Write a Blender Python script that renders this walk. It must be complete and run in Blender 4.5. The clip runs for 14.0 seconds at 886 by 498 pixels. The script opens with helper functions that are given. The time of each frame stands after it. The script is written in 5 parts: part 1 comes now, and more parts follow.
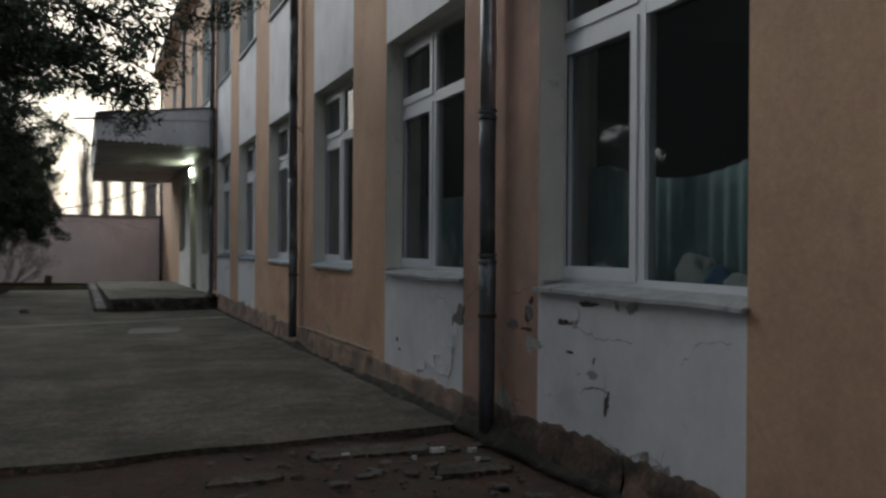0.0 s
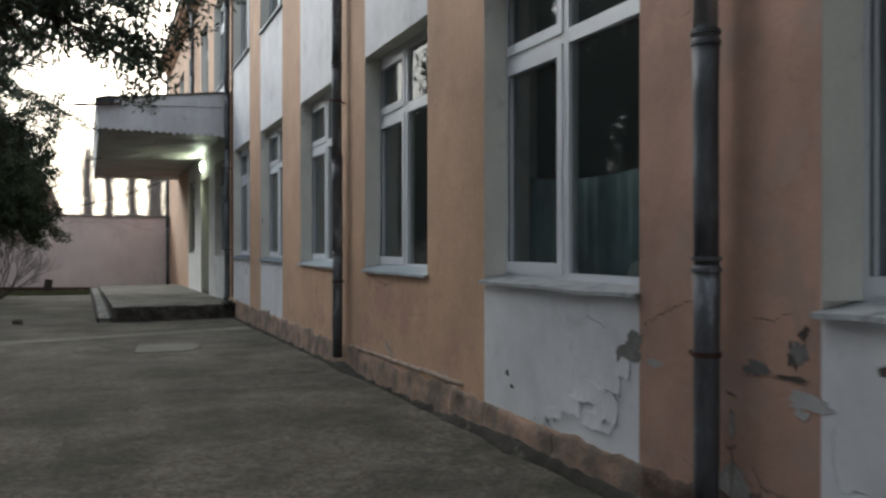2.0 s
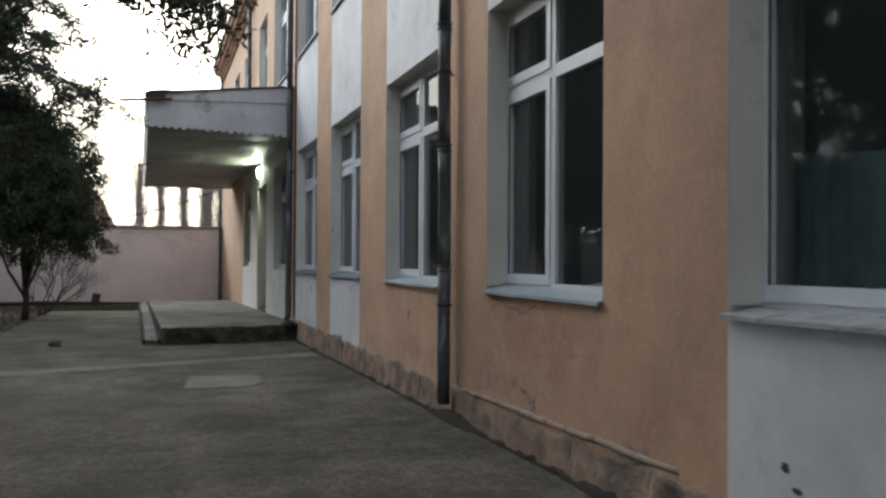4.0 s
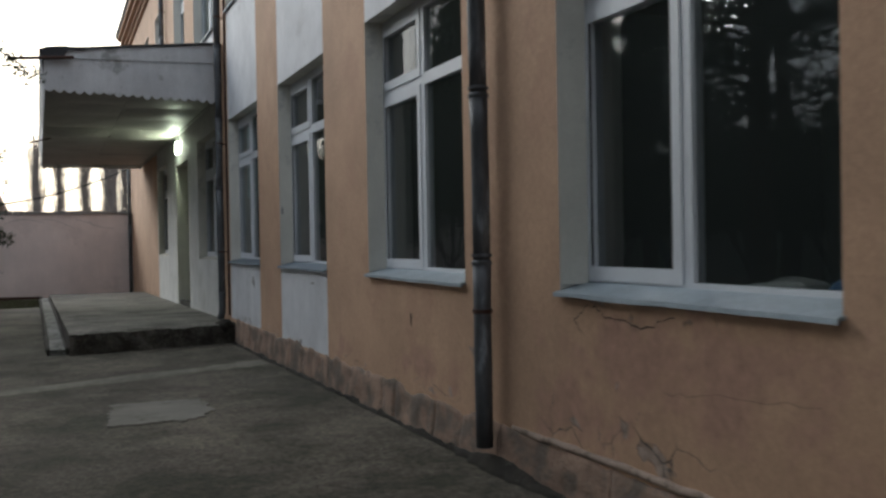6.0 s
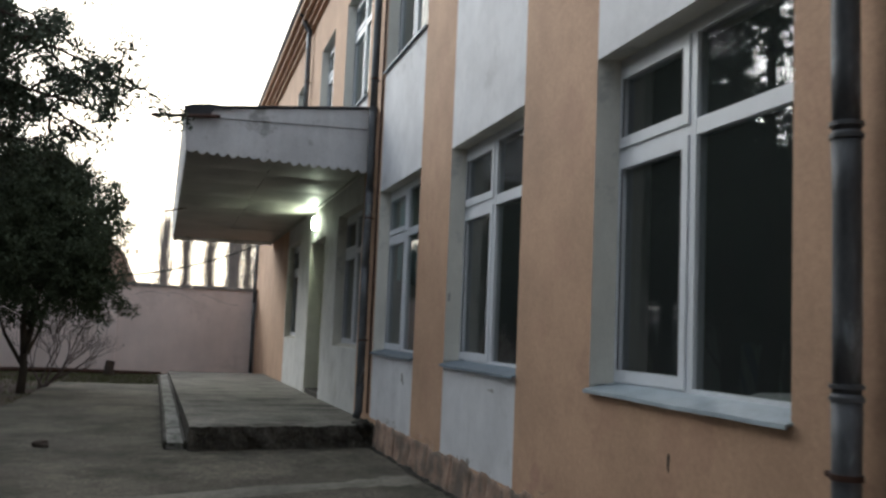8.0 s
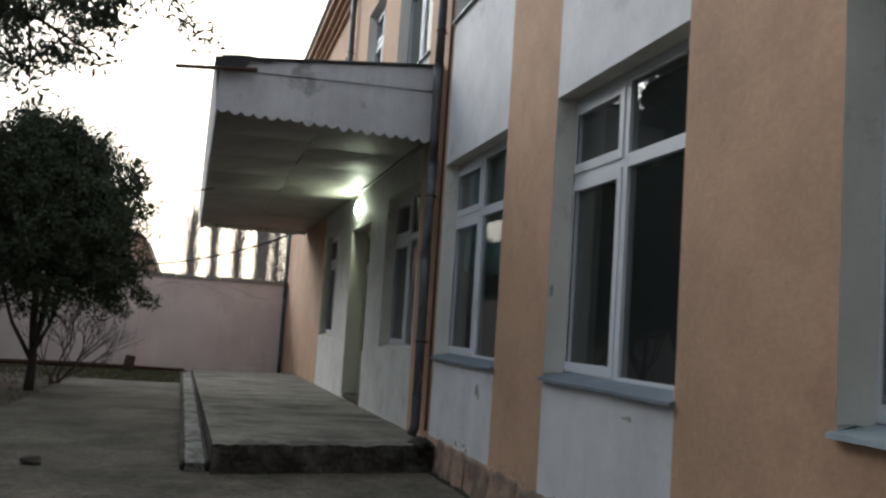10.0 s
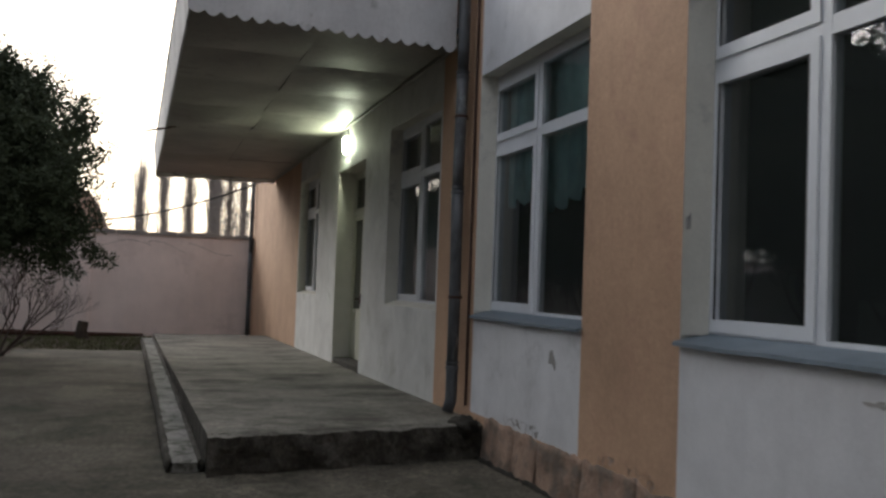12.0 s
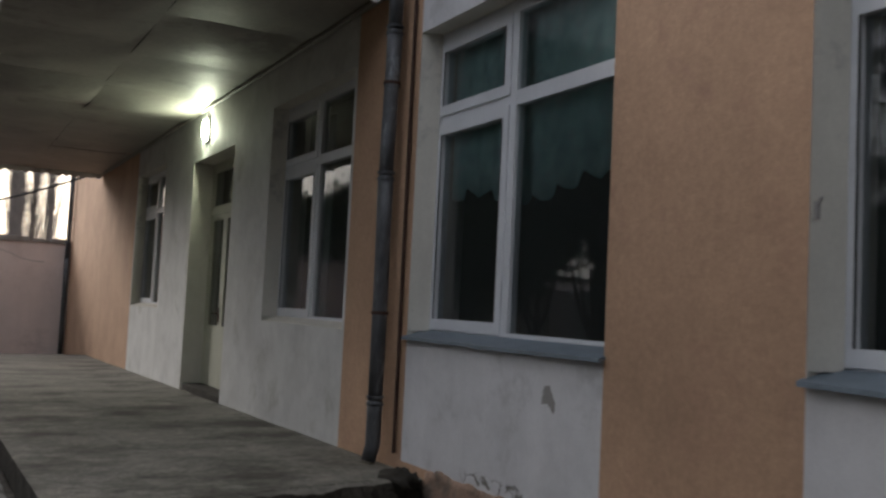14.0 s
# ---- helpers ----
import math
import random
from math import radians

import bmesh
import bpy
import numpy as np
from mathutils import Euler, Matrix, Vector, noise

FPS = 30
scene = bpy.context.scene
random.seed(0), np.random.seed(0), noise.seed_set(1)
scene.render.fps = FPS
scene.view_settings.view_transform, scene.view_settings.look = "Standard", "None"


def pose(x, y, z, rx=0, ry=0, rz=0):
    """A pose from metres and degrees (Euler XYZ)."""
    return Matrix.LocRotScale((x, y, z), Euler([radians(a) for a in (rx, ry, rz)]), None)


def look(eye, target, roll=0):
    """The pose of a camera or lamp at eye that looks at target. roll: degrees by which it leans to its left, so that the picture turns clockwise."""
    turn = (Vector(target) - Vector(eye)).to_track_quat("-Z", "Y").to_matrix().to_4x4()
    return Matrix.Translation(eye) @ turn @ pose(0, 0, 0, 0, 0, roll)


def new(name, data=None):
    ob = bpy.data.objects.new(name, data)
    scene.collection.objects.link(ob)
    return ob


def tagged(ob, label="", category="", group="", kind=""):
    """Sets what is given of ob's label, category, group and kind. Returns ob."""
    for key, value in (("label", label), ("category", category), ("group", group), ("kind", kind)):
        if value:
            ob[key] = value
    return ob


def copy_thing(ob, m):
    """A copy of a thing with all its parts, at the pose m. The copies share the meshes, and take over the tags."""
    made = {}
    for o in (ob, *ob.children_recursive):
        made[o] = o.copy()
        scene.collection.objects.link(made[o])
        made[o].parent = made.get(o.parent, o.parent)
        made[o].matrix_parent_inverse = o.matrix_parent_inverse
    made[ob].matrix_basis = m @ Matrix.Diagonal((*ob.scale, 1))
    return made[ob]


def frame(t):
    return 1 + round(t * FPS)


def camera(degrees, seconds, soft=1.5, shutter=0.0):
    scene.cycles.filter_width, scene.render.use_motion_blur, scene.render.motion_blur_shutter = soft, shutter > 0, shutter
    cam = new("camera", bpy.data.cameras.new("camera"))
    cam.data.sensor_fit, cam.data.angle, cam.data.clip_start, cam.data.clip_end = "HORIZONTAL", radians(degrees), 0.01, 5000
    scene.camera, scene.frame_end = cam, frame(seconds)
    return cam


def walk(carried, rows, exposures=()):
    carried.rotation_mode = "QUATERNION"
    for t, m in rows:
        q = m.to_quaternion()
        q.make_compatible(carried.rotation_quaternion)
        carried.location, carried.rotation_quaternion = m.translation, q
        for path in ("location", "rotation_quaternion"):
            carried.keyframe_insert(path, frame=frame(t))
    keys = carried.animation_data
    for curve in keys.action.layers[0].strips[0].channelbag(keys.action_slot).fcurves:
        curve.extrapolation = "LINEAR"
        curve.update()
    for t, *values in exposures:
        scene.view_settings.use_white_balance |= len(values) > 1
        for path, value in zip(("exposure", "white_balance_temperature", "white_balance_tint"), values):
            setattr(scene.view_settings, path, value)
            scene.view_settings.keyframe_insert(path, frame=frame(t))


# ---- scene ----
cam = camera(52.3, 14.0, soft=2.6, shutter=0.5)
PATH = [
    (0, (0.393, 0.233, 1.29), (1.109, 2.101, 1.283), 0.4),
    (0.5, (0.381, 0.833, 1.263), (1.189, 2.662, 1.274), 1.6),
    (1, (0.396, 1.428, 1.251), (1.261, 3.231, 1.25), -0.4),
    (1.5, (0.451, 2.018, 1.3), (1.123, 3.901, 1.345), 0.9),
    (2, (0.419, 2.632, 1.289), (1.128, 4.502, 1.28), 0.0),
    (2.5, (0.469, 3.233, 1.299), (1.061, 5.143, 1.332), 1.3),
    (5, (0.513, 6.301, 1.26), (1.138, 8.201, 1.267), -0.0),
    (5.5, (0.526, 6.897, 1.297), (1.16, 8.793, 1.252), 0.6),
    (6, (0.447, 7.451, 1.337), (1.241, 9.286, 1.314), -1.0),
    (6.5, (0.412, 7.981, 1.334), (0.994, 9.894, 1.289), 0.5),
    (7, (0.323, 8.48, 1.336), (0.887, 10.398, 1.277), 1.9),
    (7.5, (0.33, 9.04, 1.325), (0.965, 10.936, 1.329), 0.3),
    (8, (0.366, 9.565, 1.386), (0.928, 11.476, 1.563), 2.4),
    (10.5, (0.403, 12.308, 1.344), (0.909, 14.235, 1.511), 3.8),
    (11, (0.309, 12.855, 1.289), (0.895, 14.766, 1.349), 4.5),
    (11.5, (0.213, 13.38, 1.281), (0.849, 15.276, 1.287), 1.4),
    (12, (0.15, 13.931, 1.312), (0.768, 15.831, 1.389), 2.1),
    (12.5, (0.058, 14.466, 1.289), (0.836, 16.307, 1.366), 1.1),
    (13, (0.073, 14.992, 1.254), (0.891, 16.811, 1.398), 1.8),
    (13.5, (0.059, 15.462, 1.252), (0.995, 17.225, 1.38), 4.1),
    (14, (0.027, 15.973, 1.253), (1.006, 17.713, 1.382), 2.8),
]
walk(cam, [(t, look(eye, target, roll)) for t, eye, target, roll in PATH],
     [(0, -0.5, 5950, 4), (0.5, 0.26, 5950, 4), (1.0, 0.23, 5950, 4), (1.5, 0.38, 5950, 4), (2.5, 0.38, 5950, 4), (5.0, 0.4, 5950, 4), (5.5, 0.36, 5950, 4), (6.0, 0.0, 5950, 4), (6.5, 0.12, 5950, 4), (7.5, 0.1, 5950, 4),
      (8.0, 0.22, 5950, 4), (10.5, 0.04, 6050, 5), (11.5, 0.0, 6200, 6), (12.0, 0.03, 6250, 8), (12.5, 0.03, 6300, 9), (13.0, 0.06, 6300, 10), (13.5, 0.05, 6300, 10), (14.0, 0.02, 6300, 10)])

# ---- world, sun, exposure ----
world = bpy.data.worlds.new("sky")
scene.world = world
world.use_nodes = True
wn = world.node_tree.nodes
sky = wn.new("ShaderNodeTexSky")
sky.sky_type, sky.sun_disc = "NISHITA", False
sky.sun_elevation, sky.sun_rotation = radians(24), radians(0)
sky.air_density, sky.dust_density, sky.ozone_density = 1.0, 4.0, 1.5
# thin even cloud over the clear sky
veil = wn.new("ShaderNodeMix")
veil.data_type = "RGBA"
veil.inputs[0].default_value = 0.55
veil.inputs[7].default_value = (13.6, 13.4, 13.8, 1)
world.node_tree.links.new(sky.outputs[0], veil.inputs[6])
world.node_tree.links.new(veil.outputs[2], wn["Background"].inputs[0])
wn["Background"].inputs["Strength"].default_value = 0.122

sun = new("sun", bpy.data.lights.new("sun", "SUN"))
sun.data.energy, sun.data.angle, sun.data.color = 2.1, radians(25), (1.0, 0.93, 0.86)
sun.matrix_world = look((-12, 17, 9), (0, 0, 0))


# ---- materials ----
def rgb(c):
    return (c[0], c[1], c[2], 1.0)


def scaled(c, k):
    return (min(c[0] * k, 1), min(c[1] * k, 1), min(c[2] * k, 1))


def surface(name, col, rough=0.85, var=0.14, scale=1.3, grain=45.0, bump=0.25, blotch=None, blotch_at=0.6, blotch_scale=2.2,
            stretch=(1, 1, 1), metal=0.0, spec=0.4, per_object=0.0, streak=0.0, depth=0.004, crumbs=0.0, zones=(), bare=(0.3, 0.285, 0.265), edge=(0.03, 0.05), grime=0.0, grit=0.0, faded=(), faded_col=(0.43, 0.255, 0.19)):
    """Painted, mineral or metal surface: base tone, wide mottling, fine grain, optional stains of a second colour."""
    m = bpy.data.materials.new(name)
    m.use_nodes = True
    n, l = m.node_tree.nodes, m.node_tree.links
    b = n["Principled BSDF"]
    tc = n.new("ShaderNodeTexCoord")
    mp = n.new("ShaderNodeMapping")
    mp.inputs["Scale"].default_value = stretch
    l.new(tc.outputs["Object"], mp.inputs[0])

    def noisy(s, detail=4.0, r=0.6, vec=None):
        t = n.new("ShaderNodeTexNoise")
        t.inputs["Scale"].default_value, t.inputs["Detail"].default_value, t.inputs["Roughness"].default_value = s, detail, r
        l.new(vec or mp.outputs[0], t.inputs["Vector"])
        return t.outputs["Fac"]

    def ramp(fac, a, c, ca, cc):
        r = n.new("ShaderNodeValToRGB")
        r.color_ramp.elements[0].position, r.color_ramp.elements[1].position = a, c
        r.color_ramp.elements[0].color, r.color_ramp.elements[1].color = ca, cc
        l.new(fac, r.inputs[0])
        return r.outputs[0]

    def mixed(kind, fac, a, c):
        x = n.new("ShaderNodeMix")
        x.data_type, x.blend_type = "RGBA", kind
        for s, v in ((0, fac), (6, a), (7, c)):
            if isinstance(v, (int, float)):
                x.inputs[s].default_value = v
            else:
                l.new(v, x.inputs[s])
        return x.outputs[2]

    wide = noisy(scale)
    out = ramp(wide, 0.3, 0.7, rgb(scaled(col, 1 - var)), rgb(scaled(col, 1 + var)))
    fine = noisy(grain, 3.0, 0.7)
    out = mixed("MULTIPLY", 1.0, out, ramp(fine, 0.25, 0.75, (1 - var, 1 - var, 1 - var, 1), (1, 1, 1, 1)))
    if streak:
        mp2 = n.new("ShaderNodeMapping")
        mp2.inputs["Scale"].default_value = (2.0, 2.0, 0.35)
        l.new(tc.outputs["Object"], mp2.inputs[0])
        st = noisy(1.6, 5.0, 0.65, mp2.outputs[0])
        out = mixed("MULTIPLY", 1.0, out, ramp(st, 0.35, 0.65, (1 - streak, 1 - streak, 1 - streak * 0.9, 1), (1, 1, 1, 1)))
    if blotch:
        bl = noisy(blotch_scale, 6.0, 0.68)
        k = ramp(bl, blotch_at - edge[0], blotch_at + edge[1], (0, 0, 0, 1), (1, 1, 1, 1))
        c2 = n.new("ShaderNodeRGB")
        c2.outputs[0].default_value = rgb(blotch)
        out = mixed("MIX", k, out, c2.outputs[0])
    if grime:
        gr = noisy(1.7, 10.0, 0.72)
        out = mixed("MULTIPLY", 1.0, out, ramp(gr, 0.42, 0.66, (1, 1, 1, 1), (1 - grime, 1 - grime, 1 - grime, 1)))
        sp = noisy(7.0, 8.0, 0.75)
        out = mixed("MULTIPLY", 1.0, out, ramp(sp, 0.6, 0.72, (1, 1, 1, 1), (1 - grime, 1 - grime, 1 - grime, 1)))
    if grit:
        gt = noisy(24.0, 10.0, 0.85, tc.outputs["Object"])
        out = mixed("MULTIPLY", 1.0, out, ramp(gt, 0.4, 0.6, (1 - grit, 1 - grit, 1 - grit, 1), (1 + grit, 1 + grit, 1 + grit, 1)))
    if crumbs:
        cr = noisy(9.0, 8.0, 0.75, tc.outputs["Object"])
        out = mixed("MULTIPLY", 1.0, out, ramp(cr, 0.4, 0.6, (1 - crumbs, 1 - crumbs, 1 - crumbs, 1), (1 + crumbs, 1 + crumbs, 1 + crumbs, 1)))
    if per_object:
        oi = n.new("ShaderNodeObjectInfo")
        out = mixed("MULTIPLY", 1.0, out, ramp(oi.outputs["Random"], 0.0, 1.0, (1 - per_object, 1 - per_object, 1 - per_object, 1), (1, 1, 1, 1)))
    def field_of(areas):
        """Highest in the middle of each given area of the wall (y, z, half width, half height, force)."""
        field = None
        for zy, zz, ry, rz, force in areas:
            mz = n.new("ShaderNodeMapping")
            mz.inputs["Location"].default_value, mz.inputs["Scale"].default_value = (0, -zy / ry, -zz / rz), (0, 1 / ry, 1 / rz)
            l.new(tc.outputs["Object"], mz.inputs[0])
            ln = n.new("ShaderNodeVectorMath")
            ln.operation = "LENGTH"
            l.new(mz.outputs[0], ln.inputs[0])
            mr = n.new("ShaderNodeMapRange")
            mr.inputs["From Min"].default_value, mr.inputs["From Max"].default_value = 1.0, 0.0
            mr.inputs["To Min"].default_value, mr.inputs["To Max"].default_value = 0.0, force
            l.new(ln.outputs["Value"], mr.inputs[0])
            if field is None:
                field = mr.outputs[0]
            else:
                mx = n.new("ShaderNodeMath")
                mx.operation = "MAXIMUM"
                l.new(field, mx.inputs[0])
                l.new(mr.outputs[0], mx.inputs[1])
                field = mx.outputs[0]
        return field

    if faded:
        # top coat worn thin, an older redder coat showing through
        ad = n.new("ShaderNodeMath")
        l.new(noisy(3.2, 9.0, 0.68), ad.inputs[0])
        l.new(field_of(faded), ad.inputs[1])
        old = ramp(noisy(11.0, 7.0, 0.7), 0.3, 0.7, rgb(scaled(faded_col, 0.72)), rgb(scaled(faded_col, 1.2)))
        out = mixed("MIX", ramp(ad.outputs[0], 0.62, 0.8, (0, 0, 0, 1), (0.85, 0.85, 0.85, 1)), out, old)
    lost = None
    if zones:
        # paint and skim coat lost in ragged areas round the given places on the wall, with hairline cracks beside them
        field = field_of(zones)
        shape = n.new("ShaderNodeTexNoise")
        shape.inputs["Scale"].default_value, shape.inputs["Detail"].default_value = 4.5, 9.0
        shape.inputs["Roughness"].default_value, shape.inputs["Distortion"].default_value = 0.62, 0.5
        l.new(tc.outputs["Object"], shape.inputs["Vector"])
        add = n.new("ShaderNodeMath")
        l.new(shape.outputs["Fac"], add.inputs[0])
        l.new(field, add.inputs[1])
        lost = ramp(add.outputs[0], 0.735, 0.755, (0, 0, 0, 1), (1, 1, 1, 1))
        raw = ramp(noisy(14.0, 6.0, 0.7), 0.3, 0.7, rgb(scaled(bare, 0.5)), rgb(scaled(bare, 1.3)))
        out = mixed("MIX", lost, out, raw)
        warp = n.new("ShaderNodeMixRGB")
        warp.inputs[0].default_value = 0.122
        l.new(tc.outputs["Object"], warp.inputs[1])
        l.new(shape.outputs["Color"], warp.inputs[2])
        vo = n.new("ShaderNodeTexVoronoi")
        vo.feature = "DISTANCE_TO_EDGE"
        vo.inputs["Scale"].default_value = 3.2
        l.new(warp.outputs[0], vo.inputs["Vector"])
        near = ramp(field, 0.1, 0.2, (0, 0, 0, 1), (1, 1, 1, 1))
        line = ramp(vo.outputs["Distance"], 0.004, 0.014, (1, 1, 1, 1), (0, 0, 0, 1))
        both = mixed("MULTIPLY", 1.0, near, line)
        out = mixed("MIX", both, out, ramp(fine, 0.2, 0.8, (0.09, 0.08, 0.07, 1), (0.2, 0.18, 0.16, 1)))
        lost = mixed("ADD", 1.0, lost, both)
    l.new(out, b.inputs["Base Color"])
    b.inputs["Roughness"].default_value, b.inputs["Metallic"].default_value = rough, metal
    b.inputs["Specular IOR Level"].default_value = spec
    if bump:
        h = n.new("ShaderNodeMath")
        h.operation = "MULTIPLY_ADD"
        h.inputs[1].default_value = 0.5
        l.new(fine, h.inputs[0])
        l.new(noisy(grain * 0.18, 5.0), h.inputs[2])
        bp = n.new("ShaderNodeBump")
        bp.inputs["Strength"].default_value, bp.inputs["Distance"].default_value = bump, depth
        l.new(h.outputs[0], bp.inputs["Height"])
        last = bp.outputs[0]
        if lost is not None:
            b2 = n.new("ShaderNodeBump")
            b2.inputs["Strength"].default_value, b2.inputs["Distance"].default_value, b2.invert = 1.0, 0.012, True
            l.new(lost, b2.inputs["Height"])
            l.new(last, b2.inputs["Normal"])
            last = b2.outputs[0]
        l.new(last, b.inputs["Normal"])
    return m


PEACH = (0.565, 0.365, 0.238)
m_peach = surface("peach_paint", PEACH, 0.8, 0.1, 0.9, 60, 0.8, blotch=(0.5, 0.315, 0.21), blotch_at=0.58, blotch_scale=1.4, streak=0.05, grime=0.14, grit=0.1, bare=(0.42, 0.32, 0.26),
                  zones=((10.9, 0.3, 0.9, 0.25, 0.25), (11.7, 0.25, 0.6, 0.3, 0.22), (9.4, 0.2, 0.8, 0.2, 0.25), (13.6, 0.22, 1.2, 0.2, 0.2), (15.6, 0.2, 0.8, 0.15, 0.2), (10.6, 0.95, 0.8, 0.12, 0.2), (12.8, 0.6, 0.3, 0.2, 0.16), (18.9, 0.2, 0.6, 0.12, 0.2), (11.35, 1.0, 0.35, 0.06, 0.22), (11.9, 0.42, 0.25, 0.16, 0.24)),
                  faded=((10.7, 0.72, 1.5, 0.5, 0.34), (11.6, 0.4, 0.7, 0.4, 0.34), (9.2, 0.5, 1.0, 0.5, 0.25), (9.4, 1.0, 0.7, 0.5, 0.2), (13.6, 0.35, 1.4, 0.25, 0.24), (15.7, 0.3, 0.8, 0.2, 0.2), (2.6, 1.1, 1.0, 1.6, 0.12)))
m_pink = surface("faded_pink_paint", (0.48, 0.3, 0.228), 0.9, 0.2, 1.6, 55, 0.6, blotch=(0.38, 0.26, 0.21), blotch_at=0.56, blotch_scale=2.6, streak=0.05, grime=0.2,
                 zones=((5.88, 0.5, 0.07, 0.45, 0.3), (5.9, 0.2, 0.7, 0.25, 0.3), (6.2, 2.4, 0.08, 0.6, 0.18)))
m_white = surface("whitewash", (0.73, 0.73, 0.745), 0.72, 0.07, 1.1, 50, 0.5, blotch=(0.58, 0.58, 0.59), blotch_at=0.62, blotch_scale=1.6, streak=0.06, grime=0.15,
                  zones=((7.8, 0.2, 0.8, 0.14, 0.26), (4.9, 0.85, 0.2, 0.05, 0.27), (4.65, 0.5, 0.34, 0.24, 0.25), (5.2, 0.5, 0.2, 0.3, 0.24), (4.4, 0.15, 1.2, 0.2, 0.27), (4.3, 0.97, 0.5, 0.06, 0.25), (20.6, 0.2, 1.2, 0.12, 0.22), (17.3, 0.2, 1.0, 0.1, 0.2)))
m_porch = surface("porch_whitewash", (0.7, 0.7, 0.68), 0.7, 0.09, 1.0, 50, 0.6, blotch=(0.54, 0.54, 0.51), blotch_at=0.6, blotch_scale=1.3, streak=0.06, grime=0.2)
m_reveal = surface("reveal_whitewash", (0.7, 0.68, 0.61), 0.88, 0.1, 1.4, 50, 0.5, blotch=(0.47, 0.46, 0.43), blotch_at=0.63, streak=0.12)
m_render = surface("bare_render", (0.36, 0.345, 0.33), 0.95, 0.25, 5, 60, 0.9)
m_hole = surface("broken_render", (0.09, 0.075, 0.065), 0.97, 0.3, 8, 70, 0.9)
m_plinth_wet = surface("wet_plinth_render", (0.13, 0.085, 0.06), 0.9, 0.35, 2.2, 30, 1.0, blotch=(0.05, 0.04, 0.032), blotch_at=0.48, blotch_scale=3.0, depth=0.02, crumbs=0.3, edge=(0.05, 0.1))
m_plinth = surface("plinth_render", (0.37, 0.25, 0.183), 0.95, 0.25, 1.6, 30, 1.0, blotch=(0.14, 0.112, 0.09), blotch_at=0.485, blotch_scale=4.5, depth=0.02, crumbs=0.2, edge=(0.05, 0.09))
m_damp = surface("damp_mossy_render", (0.034, 0.03, 0.023), 0.95, 0.4, 4, 45, 1.0, blotch=(0.1, 0.09, 0.078), blotch_at=0.63, blotch_scale=5, depth=0.012)
m_pvc = surface("white_pvc", (0.72, 0.74, 0.77), 0.38, 0.05, 2.0, 20, 0.0)
m_gasket = surface("rubber_gasket", (0.03, 0.03, 0.03), 0.6, 0.1, 3, 30, 0.0)
m_sill = surface("zinc_sill", (0.17, 0.21, 0.25), 0.5, 0.18, 3.0, 30, 0.15, metal=0.35)
m_sill_pale = surface("pale_zinc_sill", (0.36, 0.42, 0.46), 0.42, 0.18, 3.0, 30, 0.15, metal=0.35)
m_oldsill = surface("worn_sill", (0.36, 0.37, 0.37), 0.7, 0.3, 4.0, 35, 0.5, blotch=(0.14, 0.14, 0.135), blotch_at=0.6, blotch_scale=4)
m_pipe = surface("old_galvanised_pipe", (0.13, 0.135, 0.145), 0.55, 0.35, 5.0, 25, 0.6, blotch=(0.34, 0.37, 0.4), blotch_at=0.6, blotch_scale=5.0, edge=(0.04, 0.1), stretch=(1.6, 1.6, 0.45), metal=0.35, depth=0.012, grime=0.25)
m_pipe_new = surface("new_galvanised_pipe", (0.5, 0.53, 0.57), 0.32, 0.2, 5, 25, 0.1, metal=0.85)
m_rust = surface("rusty_iron", (0.07, 0.035, 0.025), 0.8, 0.3, 12, 60, 0.5)
m_fascia = surface("grey_fascia_paint", (0.68, 0.68, 0.69), 0.6, 0.14, 1.3, 25, 0.4, blotch=(0.33, 0.33, 0.33), blotch_at=0.6, blotch_scale=1.8, streak=0.16)
m_soffit = surface("soffit_paint", (0.36, 0.345, 0.31), 0.58, 0.2, 0.8, 18, 0.4, blotch=(0.25, 0.235, 0.21), blotch_at=0.6, blotch_scale=1.3, depth=0.01)
m_soffit.node_tree.nodes["Principled BSDF"].inputs["Specular IOR Level"].default_value = 0.6
m_felt = surface("roofing_felt", (0.05, 0.05, 0.055), 0.9, 0.25, 4, 50, 0.6)
m_conc = surface("yard_concrete", (0.131, 0.114, 0.087), 0.88, 0.3, 0.4, 32, 1.0, blotch=(0.042, 0.041, 0.026), blotch_at=0.49, blotch_scale=0.9, edge=(0.05, 0.12), stretch=(1, 1, 1), depth=0.016, crumbs=0.16, grime=0.4, grit=0.7)
m_slab = surface("porch_concrete", (0.2, 0.19, 0.162), 0.84, 0.22, 1.0, 40, 0.7, blotch=(0.055, 0.052, 0.04), blotch_at=0.53, blotch_scale=1.3, stretch=(0.7, 1, 1), edge=(0.06, 0.09), depth=0.012, crumbs=0.2, grime=0.35, grit=0.35)
m_patch = surface("repair_concrete", (0.19, 0.182, 0.158), 0.9, 0.2, 2, 40, 0.6, blotch=(0.105, 0.1, 0.078), blotch_at=0.55, blotch_scale=3.5, edge=(0.05, 0.12))
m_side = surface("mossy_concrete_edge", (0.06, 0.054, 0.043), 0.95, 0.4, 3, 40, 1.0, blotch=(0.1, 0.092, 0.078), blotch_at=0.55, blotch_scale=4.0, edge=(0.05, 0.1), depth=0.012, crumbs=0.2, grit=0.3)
m_kerb = surface("kerb_concrete", (0.25, 0.245, 0.225), 0.9, 0.3, 2.0, 40, 0.9, blotch=(0.062, 0.062, 0.045), blotch_at=0.55, blotch_scale=3.0, depth=0.012, crumbs=0.25)
